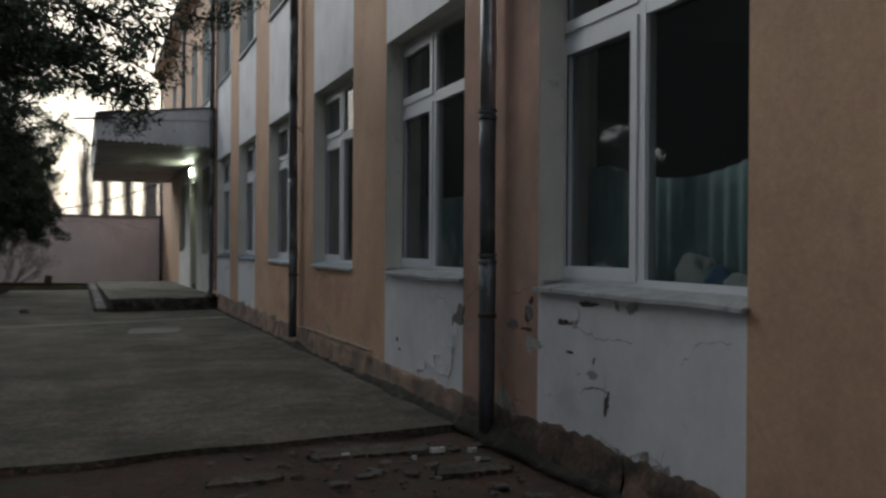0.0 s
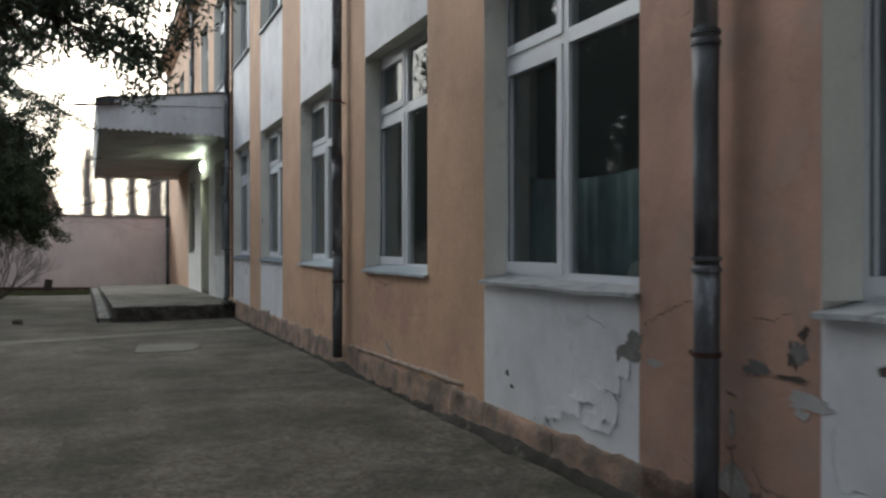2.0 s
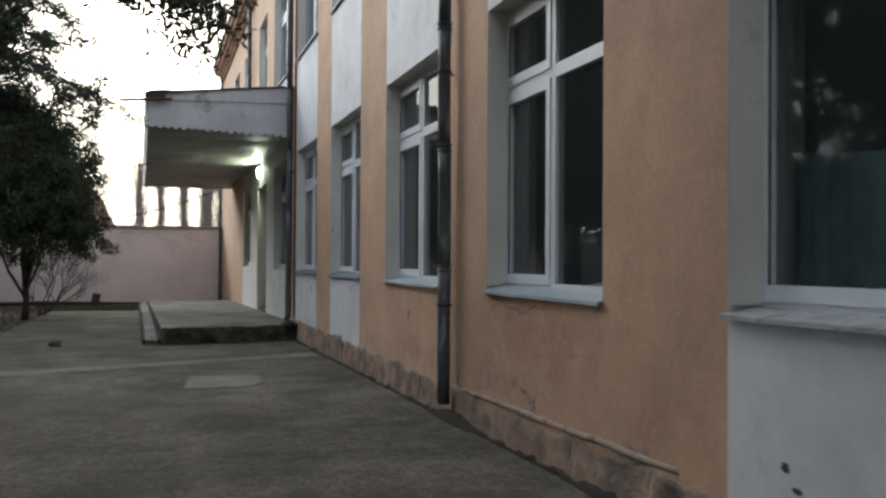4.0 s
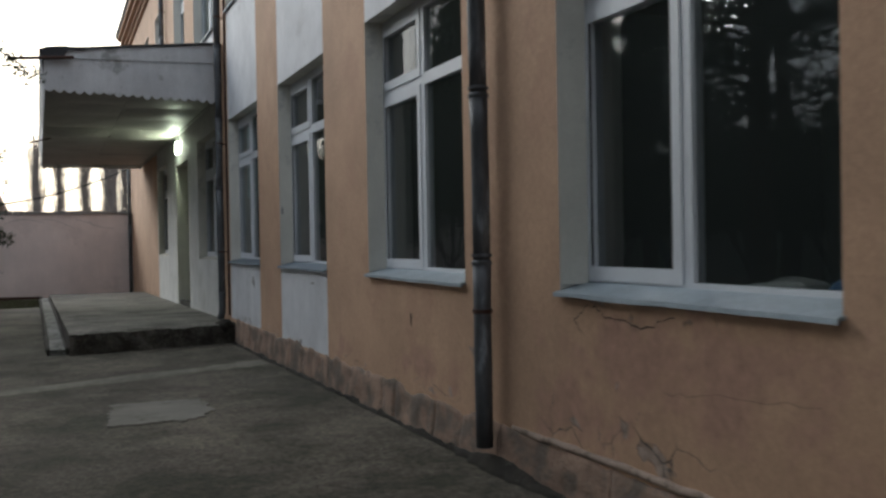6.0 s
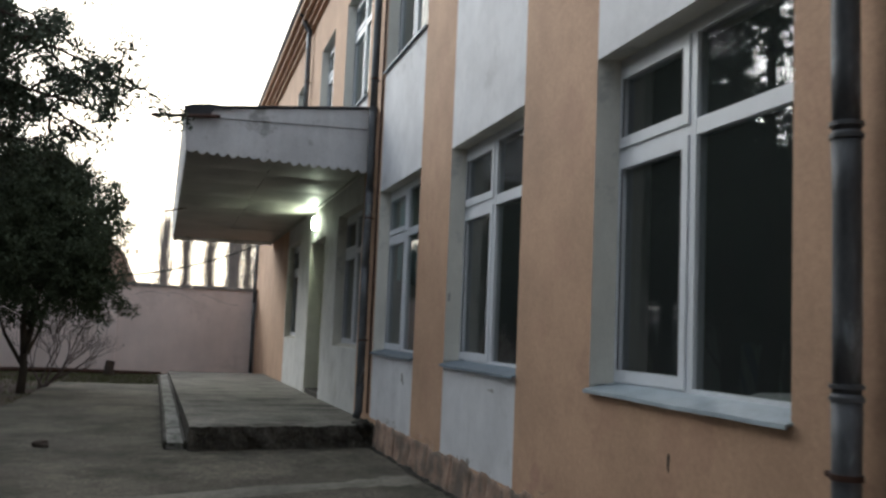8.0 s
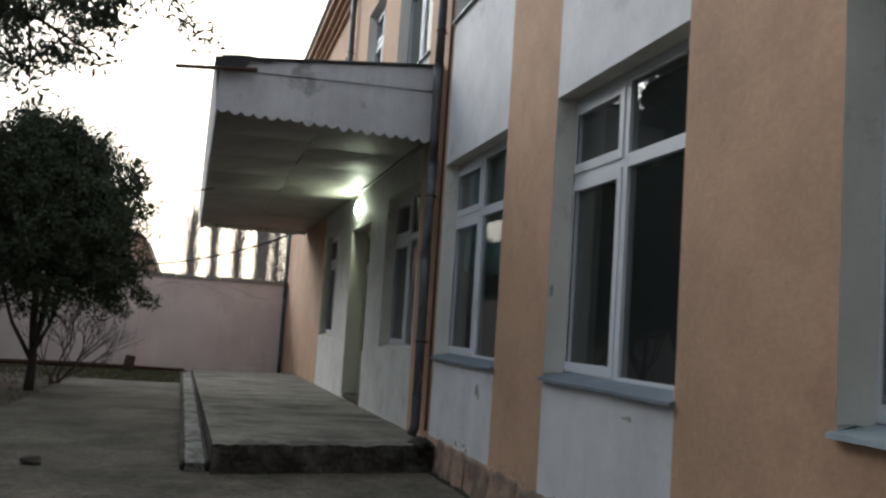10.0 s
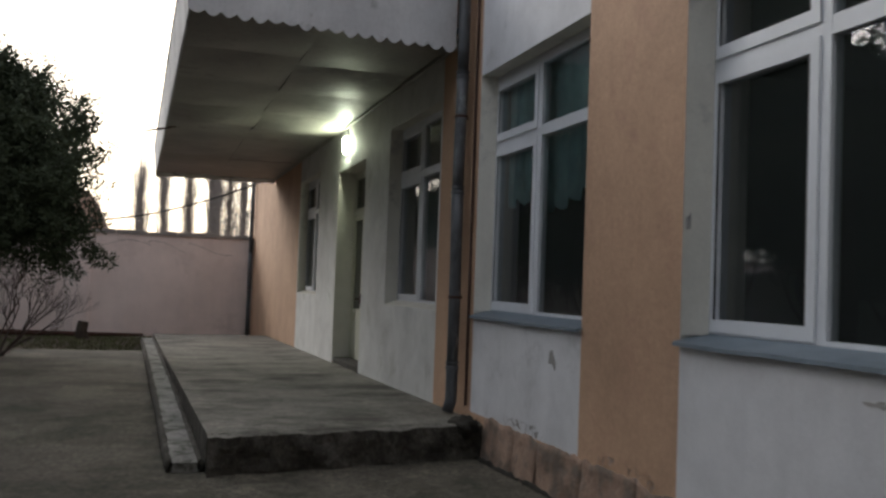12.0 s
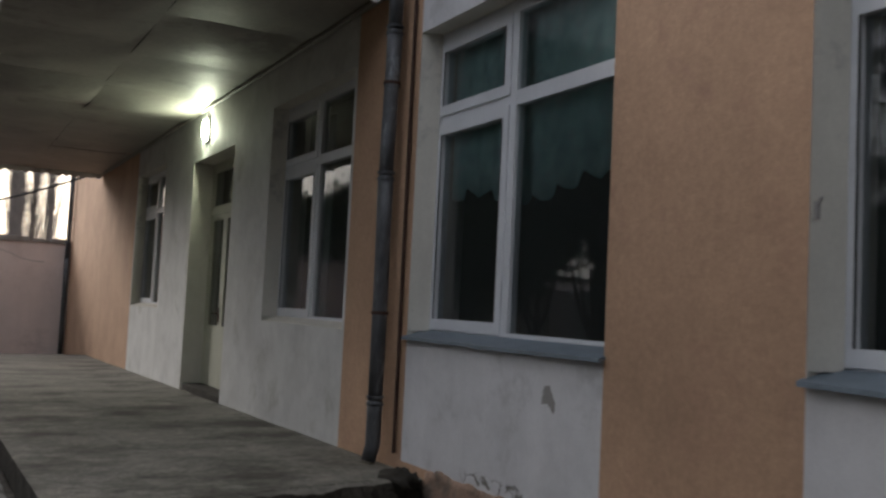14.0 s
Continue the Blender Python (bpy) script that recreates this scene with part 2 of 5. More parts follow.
m_soil = surface("soil", (0.075, 0.05, 0.036), 0.97, 0.35, 1.5, 25, 1.0, blotch=(0.05, 0.055, 0.03), blotch_at=0.56, blotch_scale=0.8, depth=0.03)
m_grass = surface("winter_grass", (0.12, 0.135, 0.06), 0.9, 0.35, 3, 40, 0.3)
m_stone = surface("rubble_stone", (0.16, 0.15, 0.135), 0.9, 0.3, 8, 60, 0.7, per_object=0.4)
m_scrap = surface("white_plaster_scrap", (0.7, 0.7, 0.68), 0.9, 0.1, 20, 80, 0.4)
m_bare = surface("weathered_bare_render", (0.2, 0.19, 0.18), 0.95, 0.3, 7, 60, 0.9)
m_scrap_old = surface("old_pale_plaster", (0.42, 0.41, 0.4), 0.92, 0.15, 6, 60, 0.6)
m_fence = surface("fence_plaster", (0.8, 0.69, 0.655), 0.92, 0.1, 0.7, 40, 0.7, blotch=(0.69, 0.59, 0.56), blotch_at=0.58, blotch_scale=0.9, streak=0.05, depth=0.01)
m_cap = surface("fence_coping", (0.3, 0.28, 0.27), 0.95, 0.3, 3, 40, 0.9, depth=0.01)
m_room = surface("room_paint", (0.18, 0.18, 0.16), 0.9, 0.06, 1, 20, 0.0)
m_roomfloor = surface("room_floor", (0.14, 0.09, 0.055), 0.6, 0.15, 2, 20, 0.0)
m_curtain = surface("teal_white_curtain", (0.34, 0.45, 0.47), 0.9, 0.16, 6, 60, 0.2)
m_lace = surface("teal_lace", (0.44, 0.66, 0.65), 0.9, 0.22, 7, 60, 0.2, blotch=(0.42, 0.55, 0.55), blotch_at=0.57, blotch_scale=9)
m_drape = surface("grey_drape", (0.3, 0.32, 0.31), 0.9, 0.12, 4, 50, 0.2)
m_cloth = surface("white_cloth", (0.42, 0.43, 0.43), 0.9, 0.08, 6, 40, 0.2)
m_blue = surface("blue_cloth", (0.06, 0.14, 0.28), 0.85, 0.15, 6, 40, 0.2)
m_ledge = surface("worn_pink_ledge", (0.36, 0.275, 0.22), 0.92, 0.25, 3.0, 50, 0.7, blotch=(0.17, 0.13, 0.1), blotch_at=0.55, blotch_scale=5.0)
m_whitewall = surface("white_wall_paint", (0.62, 0.63, 0.64), 0.9, 0.1, 0.8, 30, 0.4, streak=0.1, grime=0.2)
m_bluepaint = surface("faded_blue_paint", (0.08, 0.17, 0.34), 0.85, 0.2, 2.0, 30, 0.2, grime=0.2)
m_door = surface("cream_door_paint", (0.52, 0.52, 0.42), 0.55, 0.08, 2, 25, 0.2)
m_bark = surface("bark", (0.07, 0.055, 0.045), 0.95, 0.3, 6, 40, 1.0, depth=0.02, stretch=(1, 1, 0.3))
m_twig = surface("bare_twig", (0.12, 0.09, 0.085), 0.95, 0.25, 6, 40, 0.2)
m_poplar = surface("poplar_bark", (0.26, 0.225, 0.2), 0.95, 0.2, 2, 10, 0.0)
m_house = surface("house_plaster", (0.5, 0.34, 0.26), 0.9, 0.1, 0.6, 10, 0.2)
m_tile = surface("house_roof", (0.2, 0.12, 0.09), 0.9, 0.2, 1, 10, 0.2)
m_cable = surface("black_cable", (0.02, 0.02, 0.02), 0.6, 0.1, 3, 20, 0.0)


def leaf_material(name, col, var):
    m = bpy.data.materials.new(name)
    m.use_nodes = True
    n, l = m.node_tree.nodes, m.node_tree.links
    b = n["Principled BSDF"]
    g = n.new("ShaderNodeNewGeometry")
    r = n.new("ShaderNodeValToRGB")
    r.color_ramp.elements[0].color, r.color_ramp.elements[1].color = rgb(scaled(col, 1 - var)), rgb(scaled(col, 1 + var))
    l.new(g.outputs["Random Per Island"], r.inputs[0])
    l.new(r.outputs[0], b.inputs["Base Color"])
    b.inputs["Roughness"].default_value = 0.75
    b.inputs["Specular IOR Level"].default_value = 0.2
    return m


m_leaf = leaf_material("juniper_foliage", (0.08, 0.1, 0.072), 0.5)
m_leaf_far = leaf_material("thuja_foliage", (0.05, 0.062, 0.036), 0.4)


def glass_material():
    m = bpy.data.materials.new("window_glass")
    m.use_nodes = True
    n, l = m.node_tree.nodes, m.node_tree.links
    n.remove(n["Principled BSDF"])
    clear, gloss, mix, fr = (n.new(k) for k in ("ShaderNodeBsdfTransparent", "ShaderNodeBsdfGlossy", "ShaderNodeMixShader", "ShaderNodeFresnel"))
    clear.inputs[0].default_value = (0.72, 0.78, 0.78, 1)
    gloss.inputs["Roughness"].default_value = 0.015
    fr.inputs["IOR"].default_value = 1.68
    l.new(fr.outputs[0], mix.inputs[0])
    l.new(clear.outputs[0], mix.inputs[1])
    l.new(gloss.outputs[0], mix.inputs[2])
    # even pale haze mixed into the pane to lift its dark tone
    haze, both = n.new("ShaderNodeBsdfDiffuse"), n.new("ShaderNodeMixShader")
    haze.inputs[0].default_value = (0.42, 0.5, 0.5, 1)
    both.inputs[0].default_value = 0.04
    l.new(mix.outputs[0], both.inputs[1])
    l.new(haze.outputs[0], both.inputs[2])
    l.new(both.outputs[0], n["Material Output"].inputs[0])
    return m


m_glass = glass_material()
m_clear = bpy.data.materials.new("clear_glass_back")
m_clear.use_nodes = True
m_clear.node_tree.nodes.remove(m_clear.node_tree.nodes["Principled BSDF"])
m_clear.node_tree.links.new(m_clear.node_tree.nodes.new("ShaderNodeBsdfTransparent").outputs[0], m_clear.node_tree.nodes["Material Output"].inputs[0])


def glow_material(name, col, strength):
    m = bpy.data.materials.new(name)
    m.use_nodes = True
    b = m.node_tree.nodes["Principled BSDF"]
    b.inputs["Base Color"].default_value = rgb(col)
    b.inputs["Emission Color"].default_value, b.inputs["Emission Strength"].default_value = rgb(col), strength
    return m


m_lamp = glow_material("lamp_diffuser", (0.93, 1.0, 0.72), 270.0)


# ---- building blocks ----
def box(bm, x0, x1, y0, y1, z0, z1):
    v = [bm.verts.new((x, y, z)) for x in (x0, x1) for y in (y0, y1) for z in (z0, z1)]
    for a in ((0, 1, 3, 2), (4, 6, 7, 5), (0, 4, 5, 1), (2, 3, 7, 6), (0, 2, 6, 4), (1, 5, 7, 3)):
        bm.faces.new([v[i] for i in a])
    return v


def link_mesh(name, bm, material, bevel=0.0, smooth=False):
    if bevel:
        bmesh.ops.bevel(bm, geom=bm.edges[:], offset=bevel, segments=2, profile=0.6, affect="EDGES", clamp_overlap=True)
    bmesh.ops.recalc_face_normals(bm, faces=bm.faces[:])
    me = bpy.data.meshes.new(name)
    bm.to_mesh(me)
    bm.free()
    for mt in material if isinstance(material, (list, tuple)) else [material]:
        me.materials.append(mt)
    if smooth:
        me.polygons.foreach_set("use_smooth", [True] * len(me.polygons))
    return new(name, me)


def part(name, bm, material, parent, label="", bevel=0.0, smooth=False):
    ob = link_mesh(name, bm, material, bevel, smooth)
    ob.parent = parent
    return tagged(ob, label)


def thing(name, label, category, group="", kind="", at=(0, 0, 0)):
    ob = new(name)
    ob.location = at
    ob.empty_display_size = 0.2
    return tagged(ob, label, category, group, kind)


def box_part(name, parent, material, b, label="", bevel=0.0):
    bm = bmesh.new()
    box(bm, *b)
    return part(name, bm, material, parent, label, bevel)


def glass_pane(parent, b):
    """A pane whose outer face carries the reflection."""
    bm = bmesh.new()
    box(bm, *b)
    bm.normal_update()
    for f in bm.faces:
        f.material_index = 0 if all(abs(v.co.x - b[0]) < 1e-6 for v in f.verts) else 1
    ob = part("pane", bm, [m_glass, m_clear], parent, "dark reflecting glass")
    ob.visible_shadow = False
    return ob


def tube(bm, pts, radii, sides=8, cap=True):
    """A round bar of changing radius along a line of points."""
    pts = [Vector(p) for p in pts]
    rings = []
    side = Vector((1, 0, 0))
    for i, p in enumerate(pts):
        d = (pts[min(i + 1, len(pts) - 1)] - pts[max(i - 1, 0)]).normalized()
        side = (side - d * side.dot(d))
        if side.length < 1e-3:
            side = d.orthogonal()
        side.normalize()
        up = d.cross(side)
        r = radii[i] if isinstance(radii, (list, tuple)) else radii
        rings.append([bm.verts.new(p + r * (math.cos(a) * side + math.sin(a) * up)) for a in (2 * math.pi * k / sides for k in range(sides))])
    for a, b in zip(rings, rings[1:]):
        for k in range(sides):
            bm.faces.new((a[k], a[(k + 1) % sides], b[(k + 1) % sides], b[k]))
    if cap:
        bm.faces.new(rings[0][::-1])
        bm.faces.new(rings[-1])


def gz(y):
    """Height of the yard's paving along the building: it falls slightly away from the start."""
    return -0.08 - 0.0105 * (min(max(y, -2), 41) - 10)


def slab_z(y):
    return 0.10 - 0.0155 * (min(max(y, 20), 37) - 21.5)


# ---- facade ----
WALL, DEEP = 3.0, 3.42
SILL, HEAD, SILL2, HEAD2 = 1.03, 3.24, 4.93, 7.08
LOWER = [(3.38, 5.35), (6.60, 8.60), (9.81, 11.74), (12.98, 15.0), (16.33, 18.34), (19.55, 21.72)]
PORCH = [(22.9, 25.0), (29.95, 32.05)]
UPPER = LOWER + [(22.95, 25.15), (26.45, 28.1), (30.2, 31.9), (33.6, 35.4)]
DOOR = (26.34, 28.24, 3.04)
openings = [(a, b, SILL, HEAD) for a, b in LOWER + PORCH] + [(a, b, SILL2, HEAD2) for a, b in UPPER] + [(DOOR[0], DOOR[1], -0.02, DOOR[2])]
END = 40.3
ys = sorted({-7.0, 2.2, END, 22.85, 32.1, *(v for o in openings for v in o[:2])})
zs = sorted({-0.6, 0.16, 3.72, 8.2, *(v for o in openings for v in o[2:])})


def in_opening(y, z):
    return any(a < y < b and c < z < d for a, b, c, d in openings)


def paint(y, z):
    """0 peach, 1 white, 2 porch white, 3 faded pink."""
    for i, (a, b) in enumerate(LOWER):
        if a < y < b and ((z < SILL and i in (0, 1, 4, 5) and z > 0.1) or HEAD < z < SILL2):
            return 1
    if 22.85 < y < 32.1 and z < 3.72:
        return 2
    if 22.95 < y < 35.4 and 3.72 < z < SILL2 and any(a < y < b for a, b in UPPER):
        return 1
    if 5.35 < y < 6.6 and z < SILL2:
        return 3
    return 0


def facade():
    bm = bmesh.new()
    cells = {(i, j) for i in range(len(ys) - 1) for j in range(len(zs) - 1)
             if not in_opening((ys[i] + ys[i + 1]) / 2, (zs[j] + zs[j + 1]) / 2)}

    def quad(a, slot):
        bm.faces.new([bm.verts.new(p) for p in a]).material_index = slot

    for i, j in sorted(cells):
        y0, y1, z0, z1 = ys[i], ys[i + 1], zs[j], zs[j + 1]
        quad(((WALL, y0, z0), (WALL, y0, z1), (WALL, y1, z1), (WALL, y1, z0)), paint((y0 + y1) / 2, (z0 + z1) / 2))
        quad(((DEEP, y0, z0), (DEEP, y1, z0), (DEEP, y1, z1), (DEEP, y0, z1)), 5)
        for di, dj, e in ((-1, 0, ((y0, z0), (y0, z1))), (1, 0, ((y1, z0), (y1, z1))), (0, -1, ((y0, z0), (y1, z0))), (0, 1, ((y0, z1), (y1, z1)))):
            if (i + di, j + dj) not in cells:
                (ya, za), (yb, zb) = e
                quad(((WALL, ya, za), (WALL, yb, zb), (DEEP, yb, zb), (DEEP, ya, za)), 4 if 0 <= i + di < len(ys) - 1 and j + dj >= 0 else 0)
    bmesh.ops.remove_doubles(bm, verts=bm.verts[:], dist=0.0005)
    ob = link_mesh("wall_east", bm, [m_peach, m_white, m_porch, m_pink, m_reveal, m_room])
    return tagged(ob, "peach and white painted two-storey plaster facade, flaking", "wall", kind="structure")


wall = facade()


def shell():
    """Back wall, end walls, storeys and roof that close the building."""
    bm = bmesh.new()
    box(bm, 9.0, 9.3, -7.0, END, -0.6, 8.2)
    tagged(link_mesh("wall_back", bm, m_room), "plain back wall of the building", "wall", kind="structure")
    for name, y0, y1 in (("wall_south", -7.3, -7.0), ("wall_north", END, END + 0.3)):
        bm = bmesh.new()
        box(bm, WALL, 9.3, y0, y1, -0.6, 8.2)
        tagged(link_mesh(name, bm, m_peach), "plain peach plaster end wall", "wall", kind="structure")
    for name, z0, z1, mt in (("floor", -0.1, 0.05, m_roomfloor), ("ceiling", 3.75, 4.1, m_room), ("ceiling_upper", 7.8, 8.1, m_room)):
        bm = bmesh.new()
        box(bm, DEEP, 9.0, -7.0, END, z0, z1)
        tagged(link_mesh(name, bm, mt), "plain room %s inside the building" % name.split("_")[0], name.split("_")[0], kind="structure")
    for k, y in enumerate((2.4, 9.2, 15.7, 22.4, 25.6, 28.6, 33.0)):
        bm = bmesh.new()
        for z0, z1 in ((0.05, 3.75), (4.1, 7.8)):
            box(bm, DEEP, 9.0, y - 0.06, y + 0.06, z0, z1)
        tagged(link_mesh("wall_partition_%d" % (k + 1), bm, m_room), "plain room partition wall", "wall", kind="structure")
    bm = bmesh.new()
    box(bm, 2.6, 9.5, -7.4, END + 0.4, 8.44, 8.6)
    tagged(link_mesh("roof", bm, m_felt), "flat dark roof over the upper storey", "roof", kind="structure")
    bm = bmesh.new()
    for x0, z0, z1 in ((2.92, 8.0, 8.1), (2.84, 8.1, 8.2), (2.74, 8.2, 8.32), (2.64, 8.32, 8.44)):
        box(bm, x0, 3.3 if z0 >= 8.2 else WALL - 0.003, -7.35, END + 0.2, z0, z1)
    tagged(link_mesh("trim_cornice", bm, m_peach), "stepped peach plaster cornice under the roof edge", "cornice", kind="structure")


shell()


# ---- windows ----
def window_unit(no, y0, y1, z0, z1, group, old_sill, porch):
    w = thing("window_%d" % no, "white plastic four-light window with tilting side sashes", "window", group, "structure", (3.155, y0, z0))
    W, H, D = y1 - y0, z1 - z0, 0.075
    tr = H * 0.711             # transom height
    mid = W * 0.54
    f, half = 0.08, 0.047
    bm = bmesh.new()
    for b in ((0, D, 0, f, 0, H), (0, D, W - f, W, 0, H), (0, D, f, W - f, 0, f), (0, D, f, W - f, H - f, H),
              (0.002, D - 0.002, mid - 0.04, mid + 0.045, f, H - f),
              (0.004, D - 0.004, f, mid - 0.04, tr - half, tr + half), (0.004, D - 0.004, mid + 0.045, W - f, tr - half, tr + half)):
        box(bm, *b)
    part("window_frame", bm, m_pvc, w, "white plastic frame with mullion and transom")
    # opening sashes stand in the far column, proud of the frame
    for name, a, b in (("lower_sash", f - 0.012, tr - 0.038), ("upper_sash", tr + 0.03, H - f + 0.012)):
        c, d, e = mid + 0.028, W - 0.03, 0.072
        bm = bmesh.new()
        for q in ((-0.009, D, c, c + e, a, b), (-0.009, D, d - e, d, a, b), (-0.009, D, c + e, d - e, a, a + e), (-0.009, D, c + e, d - e, b - e, b)):
            box(bm, *q)
        s = part(name, bm, m_pvc, w)
        glass_pane(s, (0.025, 0.031, c + e - 0.004, d - e + 0.004, a + e - 0.004, b - e + 0.004))
        bm = bmesh.new()
        for q in ((-0.011, 0.0, c + e - 0.006, c + e, a + e, b - e), (-0.011, 0.0, d - e, d - e + 0.006, a + e, b - e)):
            box(bm, *q)
        part("gasket", bm, m_gasket, s)
    for a, b in ((f, tr - half), (tr + half, H - f)):
        glass_pane(w, (0.03, 0.036, f - 0.004, mid - 0.036, a - 0.004, b + 0.004))
    # plaster of the reveal, splayed so that it laps over the frame
    bm = bmesh.new()
    for edge, lap in ((W - 0.0005, -0.062), (0.0005, 0.05)):
        v = [[bm.verts.new(p) for p in ((-0.15, edge, z), (-0.0115, edge + lap, z), (-0.0115, edge, z))] for z in (0.045, H - 0.0005)]
        bm.faces.new(v[0])
        bm.faces.new(v[1][::-1])
        for k in range(3):
            bm.faces.new((v[0][k], v[0][(k + 1) % 3], v[1][(k + 1) % 3], v[1][k]))
    part("reveal_plaster", bm, m_reveal, w)
    # outer sill sheet, sloping, with a turned-down lip
    bm = bmesh.new()
    lo = -0.012 if not porch else 0.0
    out = -0.195 if not porch else -0.145
    n = 9
    rng = random.Random(no)
    cut = [(lo + (W - 2 * lo) * k / (n - 1)) for k in range(n)]
    rows = []
    for k, y in enumerate(cut):
        wob = rng.uniform(-1, 1) * (0.006 if old_sill else 0.004)
        rows.append([bm.verts.new(p) for p in ((0.02, y, 0.046 if old_sill else 0.062), (out, y, 0.004 + wob), (out - 0.003, y, -0.018 + wob), (out + 0.008, y, -0.02 + wob), (out + 0.016, y, -0.004 + wob), (0.02, y, 0.004))])
    for a, b in zip(rows, rows[1:]):
        for k in range(6):
            bm.faces.new((a[k], a[(k + 1) % 6], b[(k + 1) % 6], b[k]))
    bm.faces.new(rows[0])
    bm.faces.new(rows[-1][::-1])
    part("window_sill", bm, m_oldsill if old_sill else m_reveal if porch else m_sill_pale if no in (3, 4) else m_sill, w, "weathered sill" if old_sill else "")
    return w


no = 1
for i, (a, b) in enumerate(LOWER):
    window_unit(no, a, b, SILL, HEAD, "ground floor windows", i in (0, 1), False)
    no += 1
for a, b in PORCH:
    window_unit(no, a, b, SILL, HEAD, "porch windows", False, True)
    no += 1
for a, b in UPPER:
    window_unit(no, a, b, SILL2, HEAD2, "upper floor windows", False, False)
    no += 1


# shutter hook left in the reveal
for y in (18.335,):
    bm = bmesh.new()
    box(bm, 3.015, 3.04, y - 0.014, y - 0.001, 1.67, 1.74)
    tube(bm, [(3.028, y - 0.012, 1.73), (3.022, y - 0.035, 1.755)], 0.007, 6)
    tagged(link_mesh("shutter_hook", bm, m_render), "small grey iron shutter hook in the window reveal", "hook")


# ---- porch door ----
def porch_door():
    a, b, top = DOOR
    d = thing("door_1", "closed cream-painted half-glazed door with a glazed light above", "door", kind="structure", at=(3.27, a, -0.02))
    W, H, lead = b - a, top + 0.02, 2.36
    bm = bmesh.new()
    for q in ((0, 0.07, 0, 0.07, 0, H), (0, 0.07, W - 0.07, W, 0, H), (0, 0.07, 0.07, W - 0.07, H - 0.07, H), (0, 0.07, 0.07, W - 0.07, lead, lead + 0.07)):
        box(bm, *q)
    part("door_frame", bm, m_door, d)
    for k, (c, e) in enumerate(((0.075, W * 0.62), (W * 0.62 + 0.006, W - 0.075))):
        bm = bmesh.new()
        r = 0.085
        for q in ((0.008, 0.05, c, c + r, 0.02, lead - 0.005), (0.008, 0.05, e - r, e, 0.02, lead - 0.005), (0.008, 0.05, c + r, e - r, 0.02, 0.89), (0.008, 0.05, c + r, e - r, lead - 0.075, lead - 0.005)):
            box(bm, *q)
        leaf = part("door_leaf", bm, m_door, d, "cream leaf with a tall glass light")
        glass_pane(leaf, (0.027, 0.033, c + r - 0.004, e - r + 0.004, 0.886, lead - 0.071))
        if k == 1:
            bm = bmesh.new()
            tube(bm, [(0.004, c + 0.05, 1.05), (-0.045, c + 0.05, 1.05), (-0.05, c + 0.16, 1.05)], 0.011, 8)
            box(bm, -0.004, 0.01, c + 0.03, c + 0.075, 0.94, 1.13)
            part("door_handle", bm, m_rust, leaf, "dark metal lever handle")
    bm = bmesh.new()
    e = 0.05
    for q in ((0.012, 0.055, 0.07, 0.07 + e, lead + 0.07, H - 0.07), (0.012, 0.055, W - 0.07 - e, W - 0.07, lead + 0.07, H - 0.07), (0.012, 0.055, 0.07 + e, W - 0.07 - e, lead + 0.07, lead + 0.07 + e), (0.012, 0.055, 0.07 + e, W - 0.07 - e, H - 0.07 - e, H - 0.07)):
        box(bm, *q)
    fan = part("light_frame", bm, m_door, d)
    glass_pane(fan, (0.03, 0.036, 0.066 + e, W - 0.066 - e, lead + 0.066 + e, H - 0.066 - e))
    bm = bmesh.new()
    box(bm, WALL + 0.02, 3.34, a + 0.05, b - 0.05, slab_z(27) - 0.02, slab_z(27) + 0.07)
    tagged(link_mesh("door_step", bm, m_damp, 0.015), "low dark worn concrete doorstep", "step", kind="structure")


porch_door()


# ---- ground ----
def ground_sheet():
    xs = [-900, -300, -100, -40, -20, -12, -8, *(x * 0.5 for x in range(-12, 7)), 4.5, 6, 9, 15, 40, 100, 300, 900]
    yy = [-900, -300, -100, -40, -15, -7, *(v * 0.4 for v in range(-10, 30)), *(12 + v * 1.0 for v in range(0, 31)), 50, 60, 90, 150, 400, 1200]
    bm = bmesh.new()
    grid = [[bm.verts.new((x, y, gz(y) - 0.055 + (0.035 * noise.noise((x * 1.3, y * 1.3, 0)) + 0.02 * noise.noise((x * 4, y * 4, 5)) if y < 8 or x < -2 else 0)))
             for x in xs] for y in yy]
    for a, b in zip(grid, grid[1:]):
        for k in range(len(xs) - 1):
            bm.faces.new((a[k], a[k + 1], b[k + 1], b[k]))
    tagged(link_mesh("ground", bm, m_soil, smooth=True), "bare dark soil with leaf litter around the yard", "ground", kind="structure")


